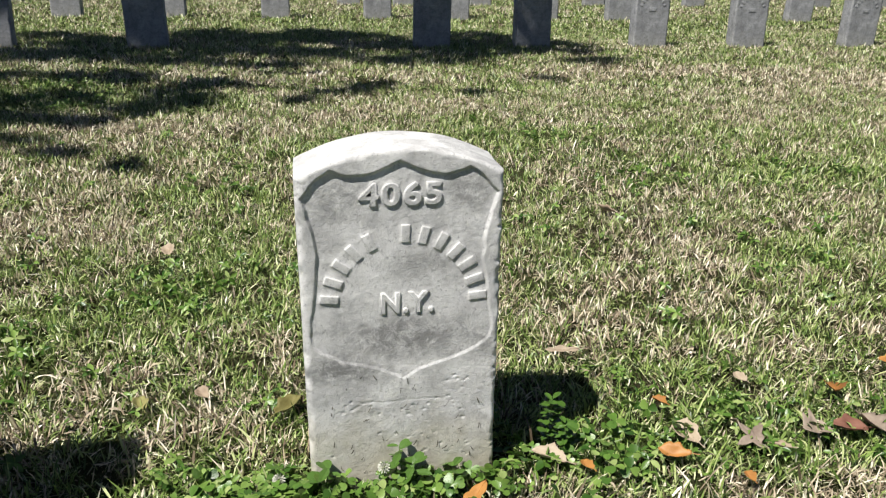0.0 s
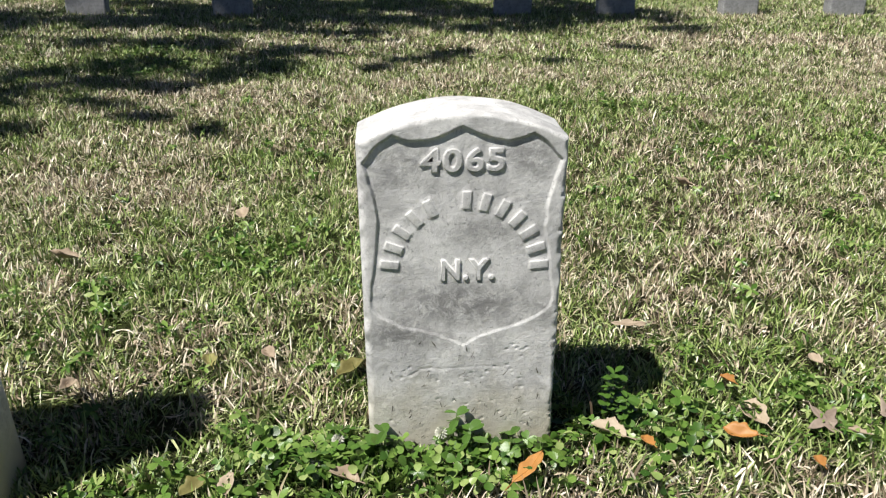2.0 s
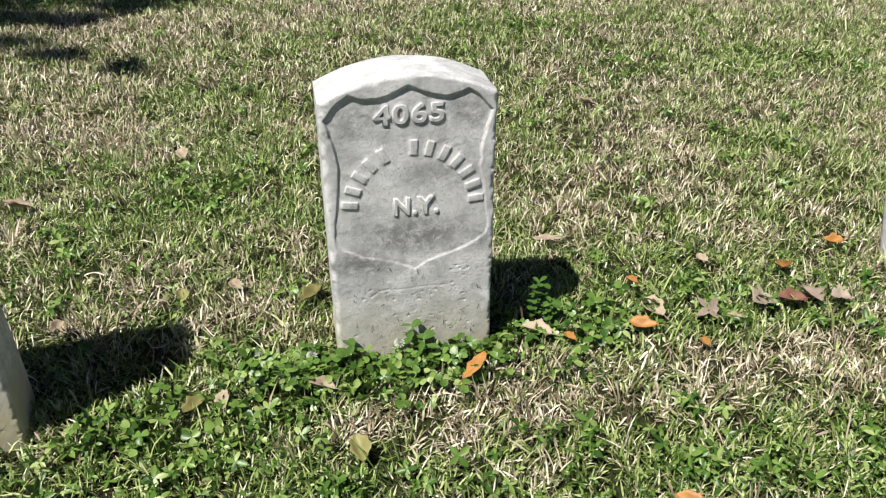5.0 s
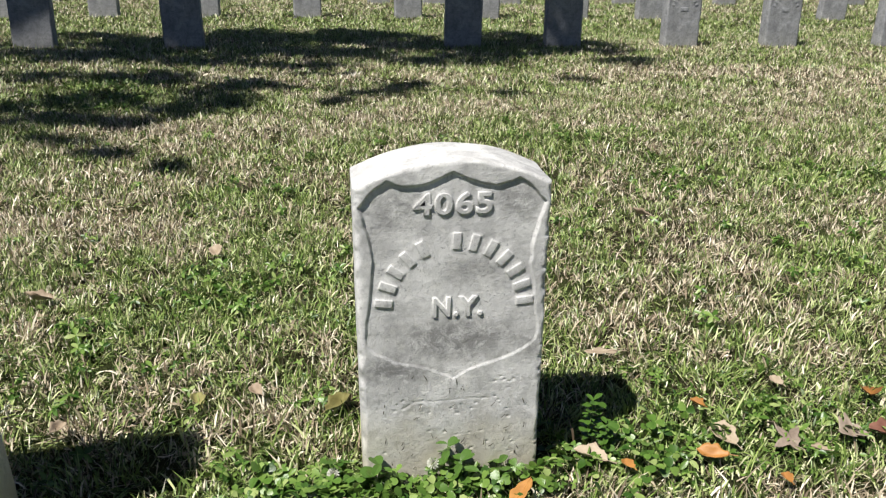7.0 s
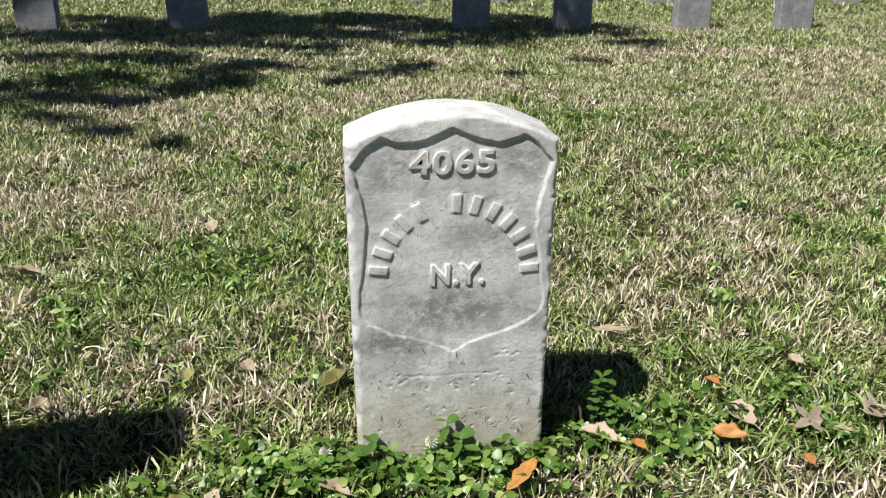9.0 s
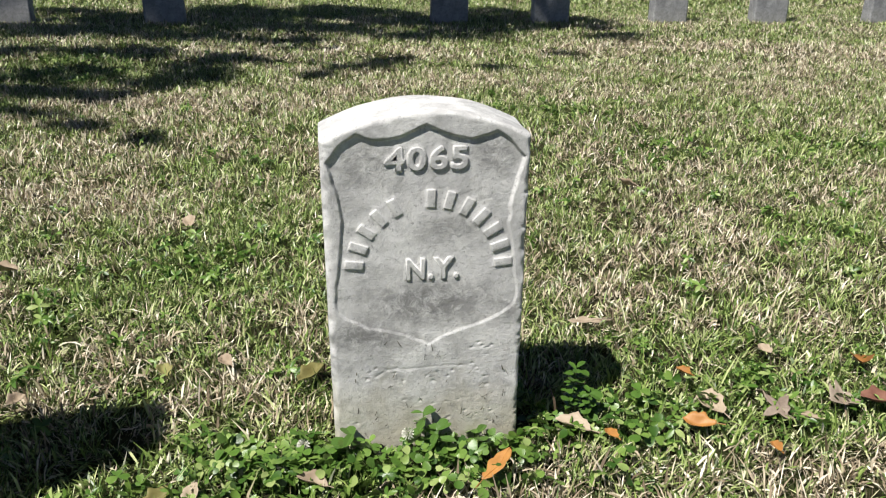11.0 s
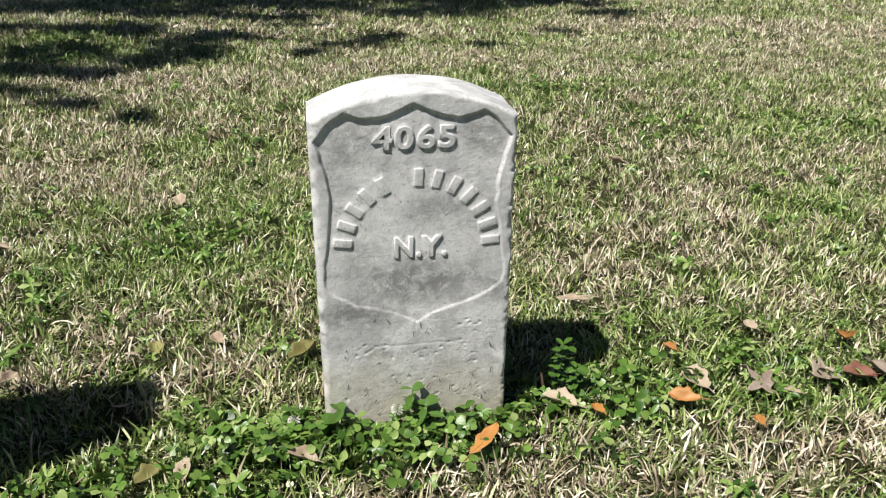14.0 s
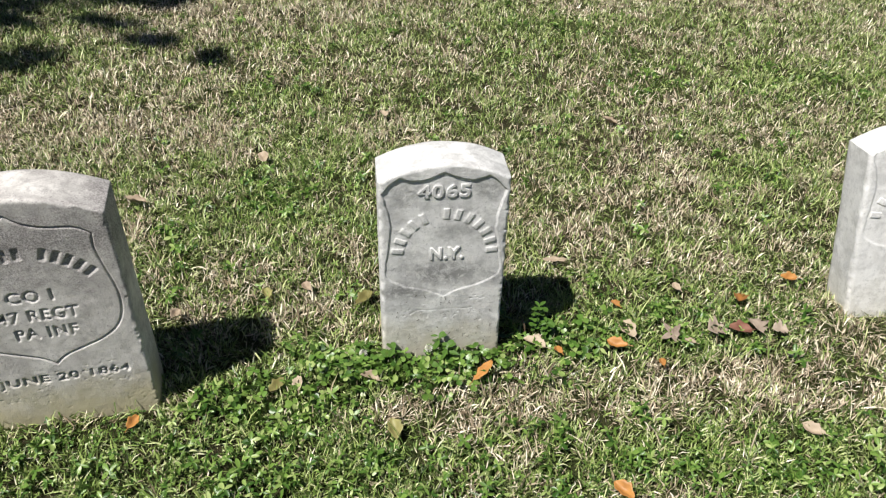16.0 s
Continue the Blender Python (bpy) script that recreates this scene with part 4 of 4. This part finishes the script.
LOW_BOUGHS = [(1.18, 3.40, 0.10, 0.07), (-1.65, 3.6, 0.12, 0.16), (-1.25, 2.95, 0.2, 0.22), (-1.25, 2.5, 0.20, 0.15), (-0.99, 2.43, 0.15, 0.10), (-0.87, 2.70, 0.12, 0.11), (-0.70, 3.1, 0.17, 0.2), (-0.6, 2.83, 0.13, 0.12), (-0.51, 3.28, 0.17, 0.13), (-0.73, 2.58, 0.10, 0.08),
              (0.10, 3.08, 0.15, 0.12), (-0.12, 2.83, 0.09, 0.06), (0.26, 3.24, 0.14, 0.10), (0.72, 3.01, 0.05, 0.05), (-1.2, 2.12, 0.15, 0.08), (-0.93, 1.95, 0.08, 0.075), (-0.70, 1.74, 0.05, 0.055), (-1.15, 3.52, 0.24, 0.2), (-0.36, 3.95, 0.28, 0.16), (-1.6, 2.7, 0.14, 0.16), (-0.17, 3.62, 0.14, 0.08), (-1.45, 1.78, 0.18, 0.1), (-1.66, 2.25, 0.24, 0.2)]


def shade_tree():
    rng = np.random.default_rng(71)
    tree = tagged(new("tree"), "large spreading oak with open leafy crown beside the graves", "tree")
    tree.location = (-7.2, 3.0, 0)
    root = Vector((-7.2, 3.0, 0))
    bm = bmesh.new()

    def limb(bm, points, r0, r1):
        last = None
        for n, p in enumerate(points):
            r = r0 + (r1 - r0) * n / (len(points) - 1)
            way = (points[min(n + 1, len(points) - 1)] - points[max(n - 1, 0)]).normalized()
            a = way.orthogonal().normalized()
            b = way.cross(a)
            ring = [bm.verts.new(p + (a * math.cos(k * 0.785) + b * math.sin(k * 0.785)) * r) for k in range(8)]
            if last:
                for k in range(8):
                    bm.faces.new((last[k], last[(k + 1) % 8], ring[(k + 1) % 8], ring[k])).smooth = True
            last = ring

    limb(bm, [Vector((0, 0, -0.1)), Vector((0.05, 0, 0.4)), Vector((0.1, 0.05, 1.8)), Vector((0.2, 0.1, 3.2))], 0.42, 0.28)
    part("trunk", bm, BARK, tree)
    verts, tops = [], []
    for cx, cy, rx, ry in HIGH_BOUGHS + LOW_BOUGHS:
        h = rng.uniform(5.4, 6.6) if cy > 3.95 else rng.uniform(4.2, 5.2)
        top = Vector((cx - 0.505 * h, cy - 0.354 * h, h)) - root
        tops.append((top, rx))
        for _ in range(max(7, int(rx * ry * 3.14 * 210))):
            r, a = math.sqrt(rng.random()), rng.uniform(0, 6.28)
            dz = rng.normal(0, 0.35)
            mid = np.array([top.x + rx * 1.05 * r * math.cos(a) - 0.505 * dz, top.y + ry * 1.05 * r * math.sin(a) - 0.354 * dz, top.z + dz])
            spread = min(rng.uniform(0.04, 0.09), 0.45 * min(rx, ry))
            for _ in range(16):
                c = mid + rng.standard_normal(3) * spread * (1.0, 0.7, 0.6)
                u, v = rng.standard_normal(3), rng.standard_normal(3)
                u /= np.linalg.norm(u)
                v -= u * (u @ v)
                v /= np.linalg.norm(v)
                s = rng.uniform(0.03, 0.06)
                verts += [c - u * s, c + v * s * 0.5, c + u * s, c - v * s * 0.5]
    for n in range(16):
        a = n * 0.6 + 1.6
        if -0.9 < math.sin(a) * 0.3 + math.cos(a) < 3 and math.cos(a) > 0.1:
            continue
        far = rng.uniform(1.4, 4.0)
        top = Vector((far * math.cos(a), far * math.sin(a), rng.uniform(4.5, 7.5)))
        tops.append((top, 0.9))
        for _ in range(500):
            c = np.array(top) + rng.standard_normal(3) * (0.55, 0.55, 0.35)
            u, v = rng.standard_normal(3), rng.standard_normal(3)
            u /= np.linalg.norm(u)
            v /= np.linalg.norm(v)
            s = rng.uniform(0.05, 0.085)
            verts += [c - u * s, c + v * s * 0.5, c + u * s, c - v * s * 0.5]
    part("crown", soup("crown", np.array(verts), np.arange(len(verts)).reshape(-1, 4)), CANOPY, tree)
    for n, (top, r) in enumerate(tops):
        if r < 0.13:
            continue
        start = Vector((0.2, 0.1, 3.1))
        mid = start.lerp(top, 0.5) + Vector((0, 0, 0.5))
        bm = bmesh.new()
        limb(bm, [start, start.lerp(mid, 0.6), mid, mid.lerp(top, 0.6), top], 0.07 if r > 0.28 else 0.03, 0.010)
        part("limb", bm, BARK, tree)


shade_tree()
